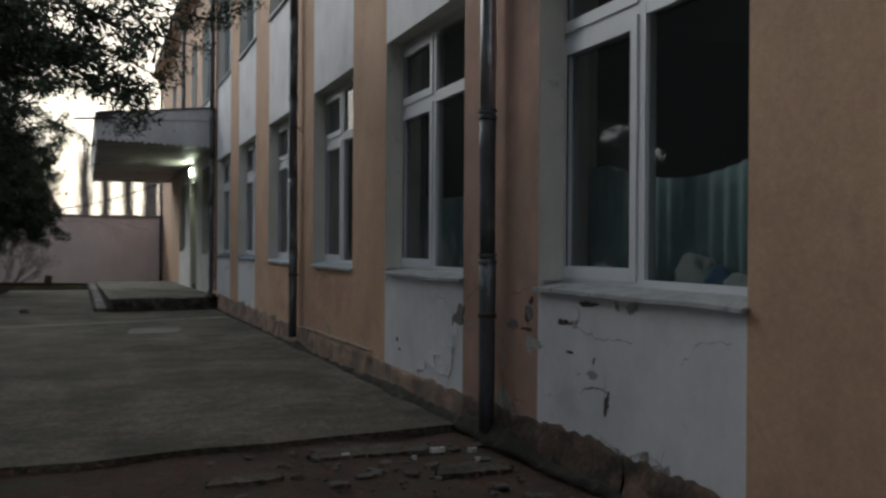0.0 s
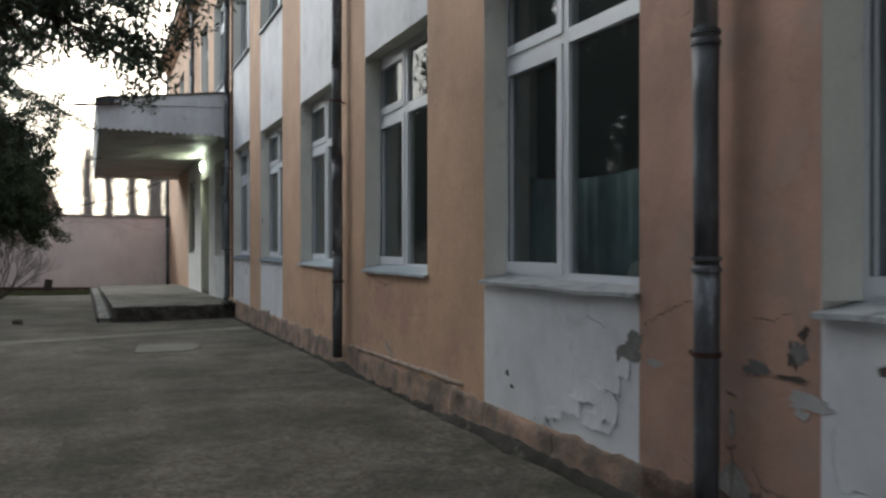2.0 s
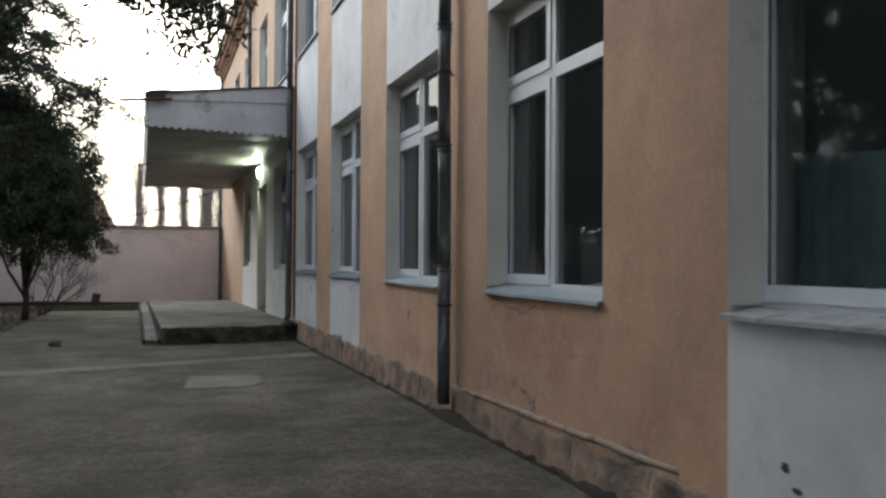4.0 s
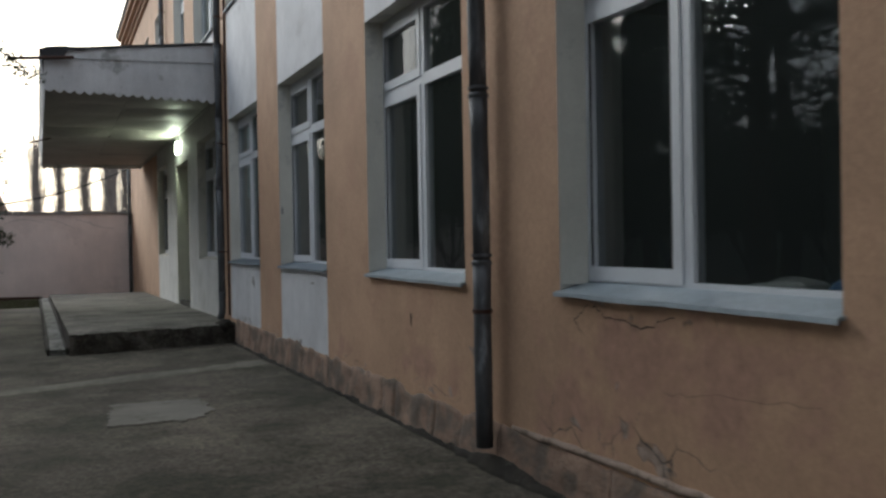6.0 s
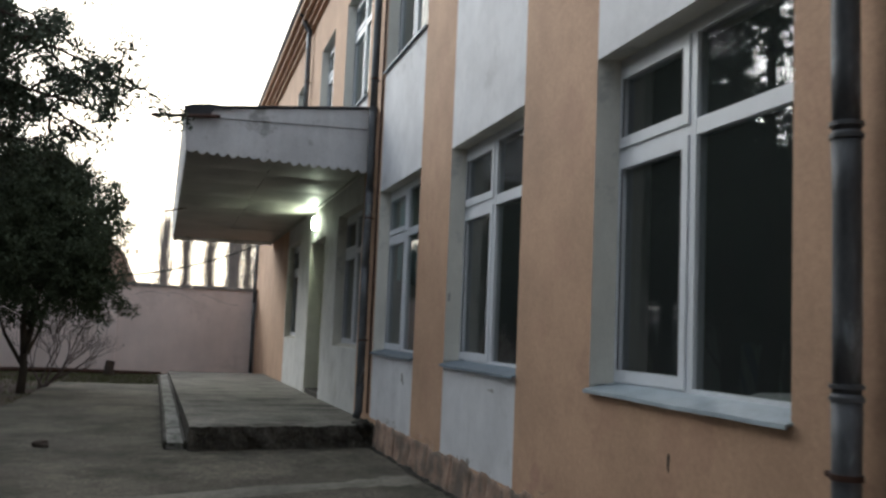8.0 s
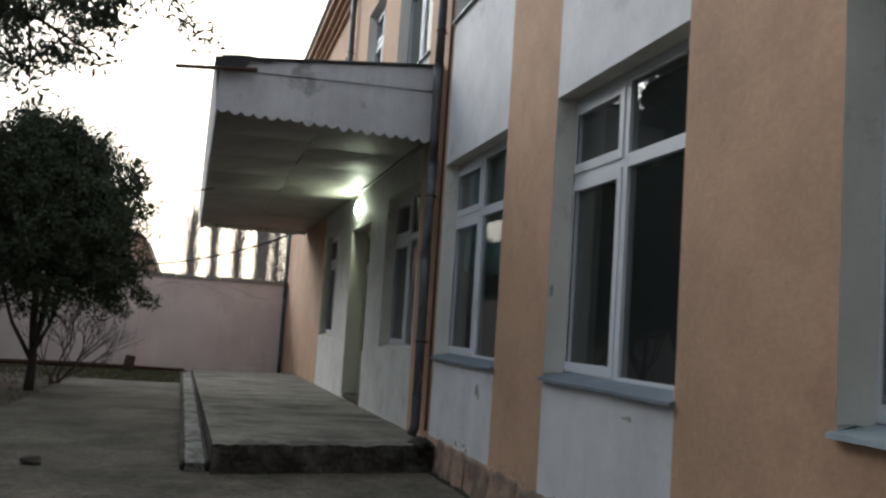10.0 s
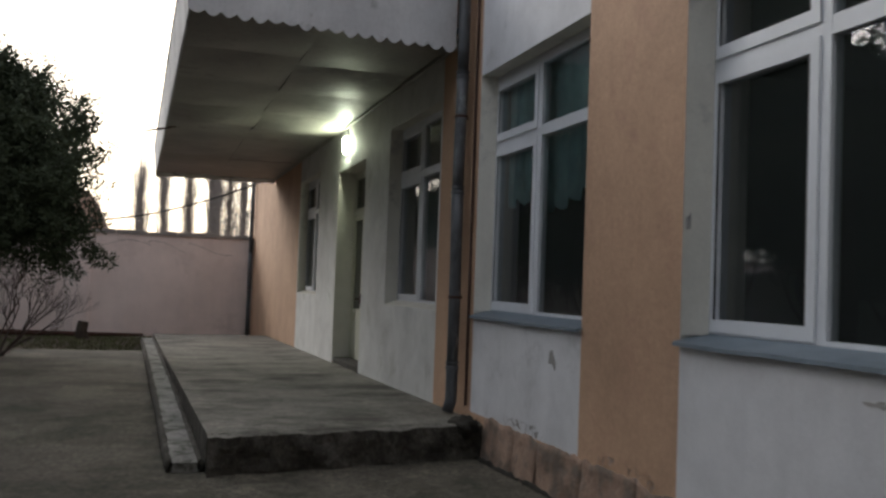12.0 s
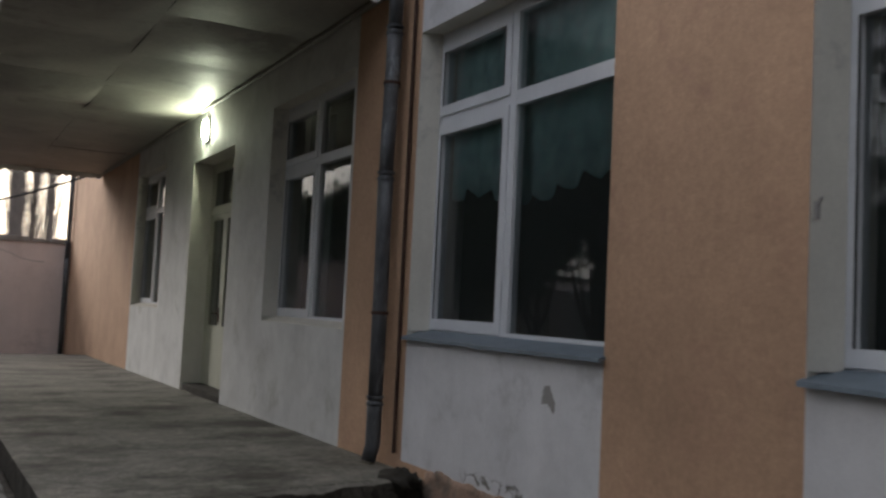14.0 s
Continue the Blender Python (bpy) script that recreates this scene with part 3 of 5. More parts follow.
def paving():
    """Concrete apron beside the building, broken edge at the near end."""
    bm = bmesh.new()
    top, nx, ny = [], 24, 70
    for j in range(ny + 1):
        row = []
        for i in range(nx + 1):
            u = i / nx
            y_lo = 5.85 + 0.65 * u + 0.1 * noise.noise((u * 9, 3, 1))
            y = y_lo + (34.2 - y_lo) * j / ny
            x_lo = -2.35 + 0.1 * noise.noise((7, y * 0.8, 2))
            x = x_lo + (WALL + 0.05 - x_lo) * u
            row.append(bm.verts.new((x, y, gz(y) + 0.008 * noise.noise((x * 0.8, y * 0.8, 9)))))
        top.append(row)
    for a, b in zip(top, top[1:]):
        for k in range(nx):
            bm.faces.new((a[k], a[k + 1], b[k + 1], b[k]))
    edge = top[0] + [r[-1] for r in top[1:]] + top[-1][-2::-1] + [r[0] for r in top[-2:0:-1]]
    low = [bm.verts.new(v.co - Vector((0, 0, 0.14))) for v in edge]
    for k in range(len(edge)):
        bm.faces.new((edge[k], edge[(k + 1) % len(edge)], low[(k + 1) % len(edge)], low[k]))
    tagged(link_mesh("pavement", bm, m_conc, smooth=False), "dark damp stained concrete yard paving with a broken edge", "pavement", kind="structure")


def ragged_sheet(name, cx, cy, hx, hy, z_of, thick, material, seed, label, category, tilt=0.0):
    """A thin flat piece with an uneven outline lying on the ground."""
    rng = random.Random(seed)
    bm = bmesh.new()
    n = 96
    pts = []
    for k in range(n):
        a = 2 * math.pi * k / n
        c, s = math.cos(a), math.sin(a)
        q = 1.0 / max(abs(c), abs(s))
        r = (0.3 + 0.7 * q) * (0.92 + 0.16 * noise.noise((c * 2.2 + seed, s * 2.2, 1)) + 0.12 * noise.noise((c * 9, s * 9, seed)))
        x, y = cx + hx * r * c * 0.9 + tilt * s * hy, cy + hy * r * s * 0.9
        pts.append((x, y))
    top = [bm.verts.new((x, y, z_of(y) + thick)) for x, y in pts]
    low = [bm.verts.new((x, y, z_of(y) - 0.01)) for x, y in pts]
    bm.faces.new(top)
    for k in range(n):
        bm.faces.new((top[k], low[k], low[(k + 1) % n], top[(k + 1) % n]))
    return tagged(link_mesh(name, bm, material), label, category)


ground_sheet()
paving()
ragged_sheet("repair_patch", 1.28, 15.7, 0.52, 0.68, lambda y: gz(y) + 0.008, 0.002, m_patch, 4, "pale rectangular concrete repair patch in the yard paving", "patch", 0.08)


bm = bmesh.new()
rows = []
for k in range(60):
    u = k / 59
    x, y = -2.25 + 5.1 * u, 16.8 + 1.9 * u
    w = 0.2 + 0.13 * noise.noise((x * 1.3, 1, 1)) + 0.07 * noise.noise((x * 6, 2, 1))
    rows.append([bm.verts.new((x, y - w, gz(y - w) + 0.004)), bm.verts.new((x, y, gz(y) + 0.011)), bm.verts.new((x, y + w * 1.2, gz(y + w * 1.2) + 0.004))])
for a, b in zip(rows, rows[1:]):
    for j in (0, 1):
        bm.faces.new((a[j], b[j], b[j + 1], a[j + 1]))
tagged(link_mesh("cement_smear", bm, surface("cement_smear", (0.19, 0.178, 0.148), 0.92, 0.3, 0.9, 30, 0.9, depth=0.012, crumbs=0.25)), "thin pale worn cement smear across the yard paving", "cement smear")


# ---- porch slab and kerb ----
def porch_slab():
    bm = bmesh.new()
    n, rows = 40, []
    for k in range(n + 1):
        u = k / n
        yl, yr = 21.02 + (36.7 - 21.02) * u, 21.47 + (36.7 - 21.47) * u
        row = []
        for i in range(9):
            v = i / 8
            y = yl + (yr - yl) * v
            x0 = 0.63 - 0.3 * u
            if k == 0:
                y += 0.012 * noise.noise((v * 7, 1, 4))
            row.append(bm.verts.new((x0 + (WALL - 0.003 - x0) * v, y, slab_z(y) + (0.006 * noise.noise((v * 4, y, 3)) if k > 1 else 0))))
        rows.append(row)
    for a, b in zip(rows, rows[1:]):
        for i in range(8):
            bm.faces.new((a[i], a[i + 1], b[i + 1], b[i]))
    edge = rows[0] + [r[-1] for r in rows[1:]] + rows[-1][-2::-1] + [r[0] for r in rows[-2:0:-1]]
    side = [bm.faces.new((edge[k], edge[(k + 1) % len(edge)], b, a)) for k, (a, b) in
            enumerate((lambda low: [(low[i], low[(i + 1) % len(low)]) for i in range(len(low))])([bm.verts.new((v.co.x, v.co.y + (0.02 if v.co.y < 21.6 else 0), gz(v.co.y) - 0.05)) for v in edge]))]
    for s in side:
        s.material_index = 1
    # crumbling front edge
    g = []
    for i in range(61):
        v = i / 60
        x, y = 0.63 + (WALL - 0.004 - 0.63) * v, 20.95 + 0.45 * v
        col = []
        for j in range(8):
            u = j / 7
            z = slab_z(y) + 0.004 - (slab_z(y) - gz(y) + 0.03) * u * (1.0 if j > 1 else 0.35) - ((0.05 * max(0, noise.noise((x * 3, 2, 2))) + 0.012 * noise.noise((x * 11, 5, 2))) if j in (1, 2) else 0)
            d = (0.0 if j == 0 else 0.035) + 0.045 * noise.noise((x * 4, z * 6, 1)) + 0.024 * noise.noise((x * 13, z * 15, 4))
            col.append(bm.verts.new((x, y + (0.13 if j == 0 else 0.0) - d, z)))
        g.append(col)
    for a, b in zip(g, g[1:]):
        for j in range(7):
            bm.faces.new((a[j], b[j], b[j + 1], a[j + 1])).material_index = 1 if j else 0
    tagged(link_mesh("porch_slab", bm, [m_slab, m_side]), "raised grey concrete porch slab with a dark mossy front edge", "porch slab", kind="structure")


def kerb():
    k = thing("kerb", "low pale concrete kerb strip beside the porch slab", "kerb")
    seg = 6
    for s in range(seg):
        a, b = 21.1 + (36.0 - 21.1) * s / seg, 21.1 + (36.0 - 21.1) * (s + 1) / seg - 0.012
        bm = bmesh.new()
        m = 16
        rows = []
        for i in range(m + 1):
            y = a + (b - a) * i / m
            u = (y - 21.1) / 14.9
            x0 = 0.36 - 0.28 * u + 0.01 * noise.noise((y * 3, 0, 1))
            x1 = x0 + 0.235 + 0.015 * noise.noise((y * 4, 8, 1))
            h = 0.078 + 0.085 * min(1.0, max(0.0, u) * 3) + 0.022 * noise.noise((y * 2, 4, 1)) + 0.01 * noise.noise((y * 9, 4, 1))
            rows.append([bm.verts.new(p) for p in ((x0, y, gz(y) - 0.03), (x0 + 0.004, y, gz(y) + h - 0.012), (x0 + 0.018, y, gz(y) + h), (x1 - 0.015, y, gz(y) + h), (x1, y, gz(y) + h - 0.012), (x1, y, gz(y) - 0.03))])
        for p, q in zip(rows, rows[1:]):
            for i in range(6):
                bm.faces.new((p[i], p[(i + 1) % 6], q[(i + 1) % 6], q[i]))
        bm.faces.new(rows[0])
        bm.faces.new(rows[-1][::-1])
        part("kerb_stone", bm, m_kerb, k)
        # moss grown over both long edges
        bm = bmesh.new()
        for x_of, reach in ((lambda u: 0.36 - 0.28 * u, -0.03), (lambda u: 0.595 - 0.28 * u, 0.04)):
            rows = []
            for i in range(49):
                y = a + (b - a) * i / 48
                u = (y - 21.1) / 14.9
                top = gz(y) + 0.078 + 0.085 * min(1.0, max(0.0, u) * 3)
                w = 0.035 + 0.022 * noise.noise((y * 3, 9 + reach, 1)) + 0.016 * noise.noise((y * 11, 9, 1))
                e = x_of(u) + 0.01 * noise.noise((y * 5, 2, 1))
                q = 0.022 + 0.014 * noise.noise((y * 7, 3 + reach, 1)) + 0.008 * noise.noise((y * 21, 3, 1))
                rows.append([bm.verts.new(p) for p in ((e - w * 0.8, y, top - 0.03), (e - w * 0.4, y, top + q * 0.8), (e + w * 0.4, y, top + q), (e + w, y, top - 0.01), (e, y, gz(y) - 0.02))])
            for p, q in zip(rows, rows[1:]):
                for i in range(5):
                    bm.faces.new((p[i], p[(i + 1) % 5], q[(i + 1) % 5], q[i]))
            bm.faces.new(rows[0])
            bm.faces.new(rows[-1][::-1])
        part("moss", bm, m_side, k, "dark moss along the kerb edges", smooth=True)


porch_slab()
kerb()


# ---- canopy over the porch ----
def scalloped(bm, p0, p1, top0, top1, low0, low1, out, teeth, rng, amp=0.055, lean=0.0):
    """An upright sheet from p0 to p1 whose lower edge is cut into uneven scallops."""
    p0, p1, out = Vector(p0), Vector(p1), Vector(out)
    n = teeth * 6
    rows = []
    size = [rng.uniform(0.55, 1.15) for _ in range(teeth + 1)]
    for k in range(n + 1):
        u = k / n
        p = p0.lerp(p1, u)
        wave = abs(math.sin(math.pi * u * teeth)) * size[int(u * teeth * 0.9999)]
        zt, zl = top0 + (top1 - top0) * u, low0 + (low1 - low0) * u - amp * wave + amp * 0.5
        rows.append([bm.verts.new((p.x + o.x - (lean if z == zt else 0), p.y + o.y, z)) for o, z in ((Vector((0, 0, 0)), zt), (Vector((0, 0, 0)), zl), (out, zl), (out, zt))])
    for a, b in zip(rows, rows[1:]):
        for i in range(4):
            bm.faces.new((a[i], a[(i + 1) % 4], b[(i + 1) % 4], b[i]))
    bm.faces.new(rows[0])
    bm.faces.new(rows[-1][::-1])


def canopy():
    c = thing("porch_canopy", "grey boxed porch canopy with scalloped sheet edges and sagging soffit", "canopy")
    rng = random.Random(3)
    L, LF, N, F, R = 0.38, 0.2, 22.2, 36.05, 2.985
    bm = bmesh.new()
    scalloped(bm, (L, N, 0), (2.9, N, 0), 4.14, 4.2, 3.66, 3.59, (0, 0.02, 0), 18, rng)
    part("front_fascia", bm, m_fascia, c, "pale grey sheet fascia with scalloped lower edge")
    bm = bmesh.new()
    v = [bm.verts.new(p) for p in ((L - 0.01, N - 0.02, 4.145), (2.9, N - 0.02, 4.205), (2.9, N - 0.02, 4.5), (L - 0.01, N - 0.02, 4.24),
                                   (L - 0.01, N + 0.03, 4.145), (2.9, N + 0.03, 4.205), (2.9, N + 0.03, 4.5), (L - 0.01, N + 0.03, 4.24))]
    for a in ((0, 1, 2, 3), (4, 7, 6, 5), (0, 4, 5, 1), (1, 5, 6, 2), (2, 6, 7, 3), (3, 7, 4, 0)):
        bm.faces.new([v[i] for i in a])
    part("upper_fascia_board", bm, m_fascia, c)
    bm = bmesh.new()
    scalloped(bm, (LF, F, 0), (L, N + 0.02, 0), 4.2, 4.2, 3.6, 3.66, (0.02, 0, 0), 90, rng, 0.045, 0.05)
    part("side_fascia", bm, m_fascia, c, "pale grey sheet fascia with scalloped lower edge")
    bm = bmesh.new()
    scalloped(bm, (LF, F, 0), (R, F, 0), 4.2, 4.4, 3.58, 3.6, (0, 0.02, 0), 18, rng)
    part("end_fascia", bm, m_fascia, c)
    bm = bmesh.new()
    v = [bm.verts.new(p) for p in ((L - 0.06, N - 0.05, 4.245), (R, N - 0.05, 4.515), (R, F + 0.06, 4.515), (LF - 0.06, F + 0.06, 4.245),
                                   (L - 0.06, N - 0.05, 4.275), (R, N - 0.05, 4.545), (R, F + 0.06, 4.545), (LF - 0.06, F + 0.06, 4.275))]
    for a in ((3, 2, 1, 0), (4, 5, 6, 7), (0, 1, 5, 4), (1, 2, 6, 5), (2, 3, 7, 6), (3, 0, 4, 7)):
        bm.faces.new([v[i] for i in a])
    part("roof_sheet", bm, m_felt, c, "dark roofing felt")
    # soffit boards, each sagging between its nails
    xs = [L + 0.022, 1.62, R - 0.004]
    cuts = [N + 0.024, 23.6, 25.2, 26.9, 28.6, 30.5, 32.4, 34.2, F - 0.004]
    for i in range(2):
        for j in range(len(cuts) - 1):
            off = (0.35 if i else 0.0) if 0 < j else 0.0
            off2 = (0.35 if i else 0.0) if j < len(cuts) - 2 else 0.0
            x0, x1, y0, y1 = xs[i] + 0.004, xs[i + 1] - 0.004, cuts[j] + off + 0.005, cuts[j + 1] + off2 - 0.005
            bm = bmesh.new()
            n, m = 9, 9
            sag, tip = rng.uniform(0.015, 0.05) if j != 3 else 0.1, rng.uniform(-0.02, 0.02)
            g = []
            for a in range(n + 1):
                r = []
                for b in range(m + 1):
                    u, w = a / n, b / m
                    y = y0 + (y1 - y0) * w
                    xa = x0 + ((LF - L) * (y - N) / (F - N) if i == 0 else 0.0)
                    x = xa + (x1 - xa) * u
                    z = 3.69 + 0.02 * (x - L) / 2.6 - sag * math.sin(math.pi * w) * (0.5 + 0.5 * math.sin(math.pi * u)) + tip * (w - 0.5) + 0.013 * noise.noise((x * 2, y * 2, 1)) + 0.004 * noise.noise((x * 6, y * 6, 1))
                    r.append((bm.verts.new((x, y, z)), bm.verts.new((x, y, z + 0.006))))
                g.append(r)
            for a in range(n):
                for b in range(m):
                    for t in (0, 1):
                        bm.faces.new((g[a][b][t], g[a + 1][b][t], g[a + 1][b + 1][t], g[a][b + 1][t]))
            part("soffit_panel", bm, m_soffit, c, "glossy grey-painted sagging soffit board" if i == j == 0 else "", smooth=True)
    box_part("soffit_backing", c, m_felt, (L + 0.03, R - 0.01, N + 0.04, F - 0.03, 3.8, 3.83))
    bm = bmesh.new()
    box(bm, R - 0.045, R - 0.006, N + 0.1, F - 0.1, 3.655, 3.685)
    part("cover_strip", bm, m_soffit, c)
    # torn felt at the near corner
    bm = bmesh.new()
    pts = [(L - 0.06, 4.17), (L + 0.02, 4.3), (L + 0.3, 4.33), (L + 0.62, 4.31), (L + 0.55, 4.28), (L + 0.34, 4.27), (L + 0.27, 4.16), (L + 0.1, 4.15)]
    f = [bm.verts.new((x, N - 0.06, z)) for x, z in pts]
    b = [bm.verts.new((x, N - 0.035, z)) for x, z in pts]
    bm.faces.new(f)
    bm.faces.new(b[::-1])
    for k in range(len(pts)):
        bm.faces.new((f[k], b[k], b[(k + 1) % len(pts)], f[(k + 1) % len(pts)]))
    part("felt_flap", bm, m_felt, c, "torn black roofing felt flap")
    return c


canopy()

bm = bmesh.new()
tube(bm, [(-0.1, 22.12, 4.09), (0.42, 22.115, 4.13), (0.8, 22.11, 4.16)], 0.026, 8)
tagged(link_mesh("metal_rod", bm, m_rust), "thin dark metal rod poking out from the canopy corner", "rod")
bm = bmesh.new()
tube(bm, [(0.0, 29.0, 3.57), (0.3, 29.0, 3.64), (0.6, 29.0, 3.72)], 0.016, 6)
tagged(link_mesh("metal_rod", bm, m_rust), "short dark metal rod poking out under the canopy edge", "rod")


def wall_lamp():
    w = thing("wall_lamp", "lit oval bulkhead lamp on the porch wall above the door", "wall lamp", at=(WALL, 27.6, 3.39))
    bm = bmesh.new()
    box(bm, -0.03, -0.001, -0.09, 0.09, -0.15, 0.15)
    part("base_plate", bm, m_pvc, w, bevel=0.01)
    bm = bmesh.new()
    bmesh.ops.create_uvsphere(bm, u_segments=20, v_segments=12, radius=1.0)
    for v in bm.verts:
        v.co = Vector([math.copysign(abs(q) ** 0.55, q) for q in v.co])
        v.co = Vector((-0.05 + v.co.x * 0.03, v.co.y * 0.042, v.co.z * 0.115))
    part("diffuser", bm, m_lamp, w, "glowing white glass", smooth=True)
    bm = bmesh.new()
    tube(bm, [(-0.012, 0.0, 0.15), (-0.012, 0.0, 0.27)], 0.007, 6)
    part("conduit", bm, m_cable, w)


wall_lamp()


# ---- downspouts ----
def downspout(y, z0, z1, clamps, couplings, new_from, label, kick=False, wob=0.012, hopper=False, x=2.9):
    d = thing("downspout", label, "downspout", "downspouts")
    rng = random.Random(int(y * 10))
    stops = [z0] + sorted(couplings) + [z1]
    for a, b in zip(stops, stops[1:]):
        pts = []
        for k in range(5):
            z = a + (b - a) * k / 4
            pts.append((x + wob * noise.noise((y, z * 0.7, 1)), y + wob * noise.noise((y, z * 0.7, 7)), z))
        if kick and a == z0:
            pts[0] = (pts[0][0] - 0.04, pts[0][1] - 0.02, z0)
        bm = bmesh.new()
        tube(bm, pts, [0.054] + [0.056] * 3 + [0.06], 18)
        part("pipe_length", bm, m_pipe_new if a >= new_from else m_pipe, d, "brighter galvanised length" if a >= new_from else "", smooth=True)
        if b < z1:
            bm = bmesh.new()
            for q in (0.0, 0.05):
                tube(bm, [(pts[-1][0], pts[-1][1], b - 0.03 + q), (pts[-1][0], pts[-1][1], b - 0.012 + q)], 0.066, 18)
            part("coupling", bm, m_pipe, d, smooth=False)
    for z in clamps:
        px, py = x + wob * noise.noise((y, z * 0.7, 1)), y + wob * noise.noise((y, z * 0.7, 7))
        bm = bmesh.new()
        tube(bm, [(px, py, z - 0.012), (px, py, z + 0.012)], 0.064, 18)
        tube(bm, [(px, py + 0.04, z), (WALL + 0.03, py + 0.075, z)], 0.01, 6)
        tube(bm, [(px - 0.005, py + 0.06, z), (px - 0.005, py + 0.105, z)], 0.014, 6)
        part("clamp", bm, m_rust, d, "rusty pipe clamp")
    if hopper:
        bm = bmesh.new()
        tube(bm, [(x, y, z1 - 0.05), (x - 0.12, y, z1 + 0.16), (x - 0.12, y, z1 + 0.3)], 0.06, 14)
        tube(bm, [(x - 0.12, y, z1 + 0.28), (x - 0.12, y, z1 + 0.33), (x - 0.12, y, z1 + 0.45)], [0.07, 0.15, 0.16], 14)
        part("hopper_head", bm, m_pipe, d, "funnel-shaped hopper")


downspout(5.92, 0.02, 8.1, [0.81, 3.6, 5.6, 7.2], [1.2, 2.19, 4.2, 6.2], 2.1, "tall galvanised downspout, old below and new above")
downspout(12.52, 0.03, 8.1, [0.88, 2.9, 5.0, 7.0], [1.2, 2.24, 3.3, 4.4, 6.3], 99, "tall dark weathered downspout with rusty clamps")
downspout(21.98, 0.12, 8.1, [1.19, 2.9, 4.9, 6.8], [0.55, 2.2, 3.3, 4.45, 6.3], 99, "grey-blue weathered downspout beside the porch", kick=True)
downspout(29.6, 4.55, 8.0, [5.0, 6.8], [6.2], 99, "dark upper downspout with hopper head above the canopy", hopper=True)
downspout(40.1, -0.35, 8.1, [1.0, 3.0, 5.0], [2.0, 4.0, 6.0], 99, "dark downspout at the corner by the yard wall", x=2.9)

# thin service pipe running down the wall next to the porch downspout
bm = bmesh.new()
tube(bm, [(2.98, 21.8, 0.2), (2.978, 21.8, 3.0), (2.98, 21.79, 8.0)], 0.014, 8)
tagged(link_mesh("service_pipe", bm, m_rust), "thin rust-brown service pipe on the facade", "pipe")


bm = bmesh.new()
bmesh.ops.create_icosphere(bm, subdivisions=3, radius=1.0)
for v in bm.verts:
    k = 1 + 0.6 * noise.noise(v.co * 2.2)
    v.co = Vector((2.84 + 0.13 * v.co.x * k, 21.42 + 0.16 * v.co.y * k, 0.07 + 0.09 * v.co.z * k))
tagged(link_mesh("soil_clump", bm, m_damp, smooth=True), "dark wet debris heaped under the porch downspout", "debris")

# ---- plinth ----
def plinth():
    p = tagged(new("plinth"), "rough broken plaster plinth along the facade foot", "plinth", kind="structure")
    rng = random.Random(11)
    y = 2.4
    while y < 21.3:
        w = rng.uniform(0.28, 0.95) if y > 12.6 else rng.uniform(0.5, 1.4)
        w = min(w, 21.35 - y)
        if w < 0.12:
            break
        big = 1.0 if y < 9.5 else 0.75
        bm = bmesh.new()
        n, m = max(4, int(w / 0.035)), 9
        proud = rng.uniform(0.014, 0.03) if y > 12.6 else 0.024
        g = []
        for i in range(n + 1):
            u = i / n
            yy = y + (w - (0.003 if y > 12.6 else 0.0)) * u
            edge = min(1.0, min(u, 1 - u) * n * 0.6 + 0.5) if y > 12.6 else 1.0
            h = 0.165 + 0.035 * noise.noise((yy * 0.7, 1, 1)) + 0.03 * math.exp(-((yy - 4.5) / 1.5) ** 2)
            hh = h + (0.05 if yy < 15.5 else 0.075) * noise.noise((yy * 3.1, 2, 5)) + 0.03 * noise.noise((yy * 11, 2, 8))
            col = []
            for j in range(m + 1):
                v = j / m
                z = gz(yy) - 0.06 + (hh - gz(yy) + 0.06) * v
                x = WALL - (proud * edge * (1.0 - 0.55 * v ** 4) + 0.035 * big * (1 - v) ** 2 + 0.026 * big * noise.noise((yy * 4, z * 6, 3)) + 0.014 * big * noise.noise((yy * 13, z * 15, 6)))
                col.append(bm.verts.new((min(x, WALL - 0.003), yy, z)))
            col.append(bm.verts.new((WALL + 0.01, yy, z)))
            g.append(col)
        for a, b in zip(g, g[1:]):
            for j in range(m + 1):
                bm.faces.new((a[j], a[j + 1], b[j + 1], b[j]))
        bm.faces.new(g[0])
        bm.faces.new(g[-1][::-1])
        part("plinth_block", bm, m_plinth if y > 6.3 else m_plinth_wet, p, smooth=True)
        y += w


plinth()


def plinth_ledge():
    """Thin pale cement ledge on top of the plinth below the third window."""
    bm = bmesh.new()
    rows, y = [], 9.0
    while y < 12.35:
        z = 0.235 - 0.014 * (y - 9.0) + 0.012 * noise.noise((y * 2.1, 3, 1)) + 0.006 * noise.noise((y * 9, 3, 1))
        d = 0.018 + 0.014 * noise.noise((y * 3.3, 6, 2)) + 0.008 * noise.noise((y * 14, 6, 2))
        d *= min(1.0, (y - 8.95) * 2.5, (12.45 - y) * 2.5)
        rows.append([bm.verts.new(p) for p in ((WALL + 0.01, y, z + 0.016), (WALL - d, y, z), (WALL - d - 0.004, y, z - 0.016), (WALL - d * 0.5, y, z - 0.03), (WALL + 0.01, y, z - 0.03))])
        y += 0.045
    for a, b in zip(rows, rows[1:]):
        for k in range(5):
            bm.faces.new((a[k], a[(k + 1) % 5], b[(k + 1) % 5], b[k]))
    bm.faces.new(rows[0])
    bm.faces.new(rows[-1][::-1])
    tagged(link_mesh("trim_ledge", bm, m_ledge, smooth=True), "thin pale broken cement ledge on the plinth", "ledge", kind="structure")


plinth_ledge()


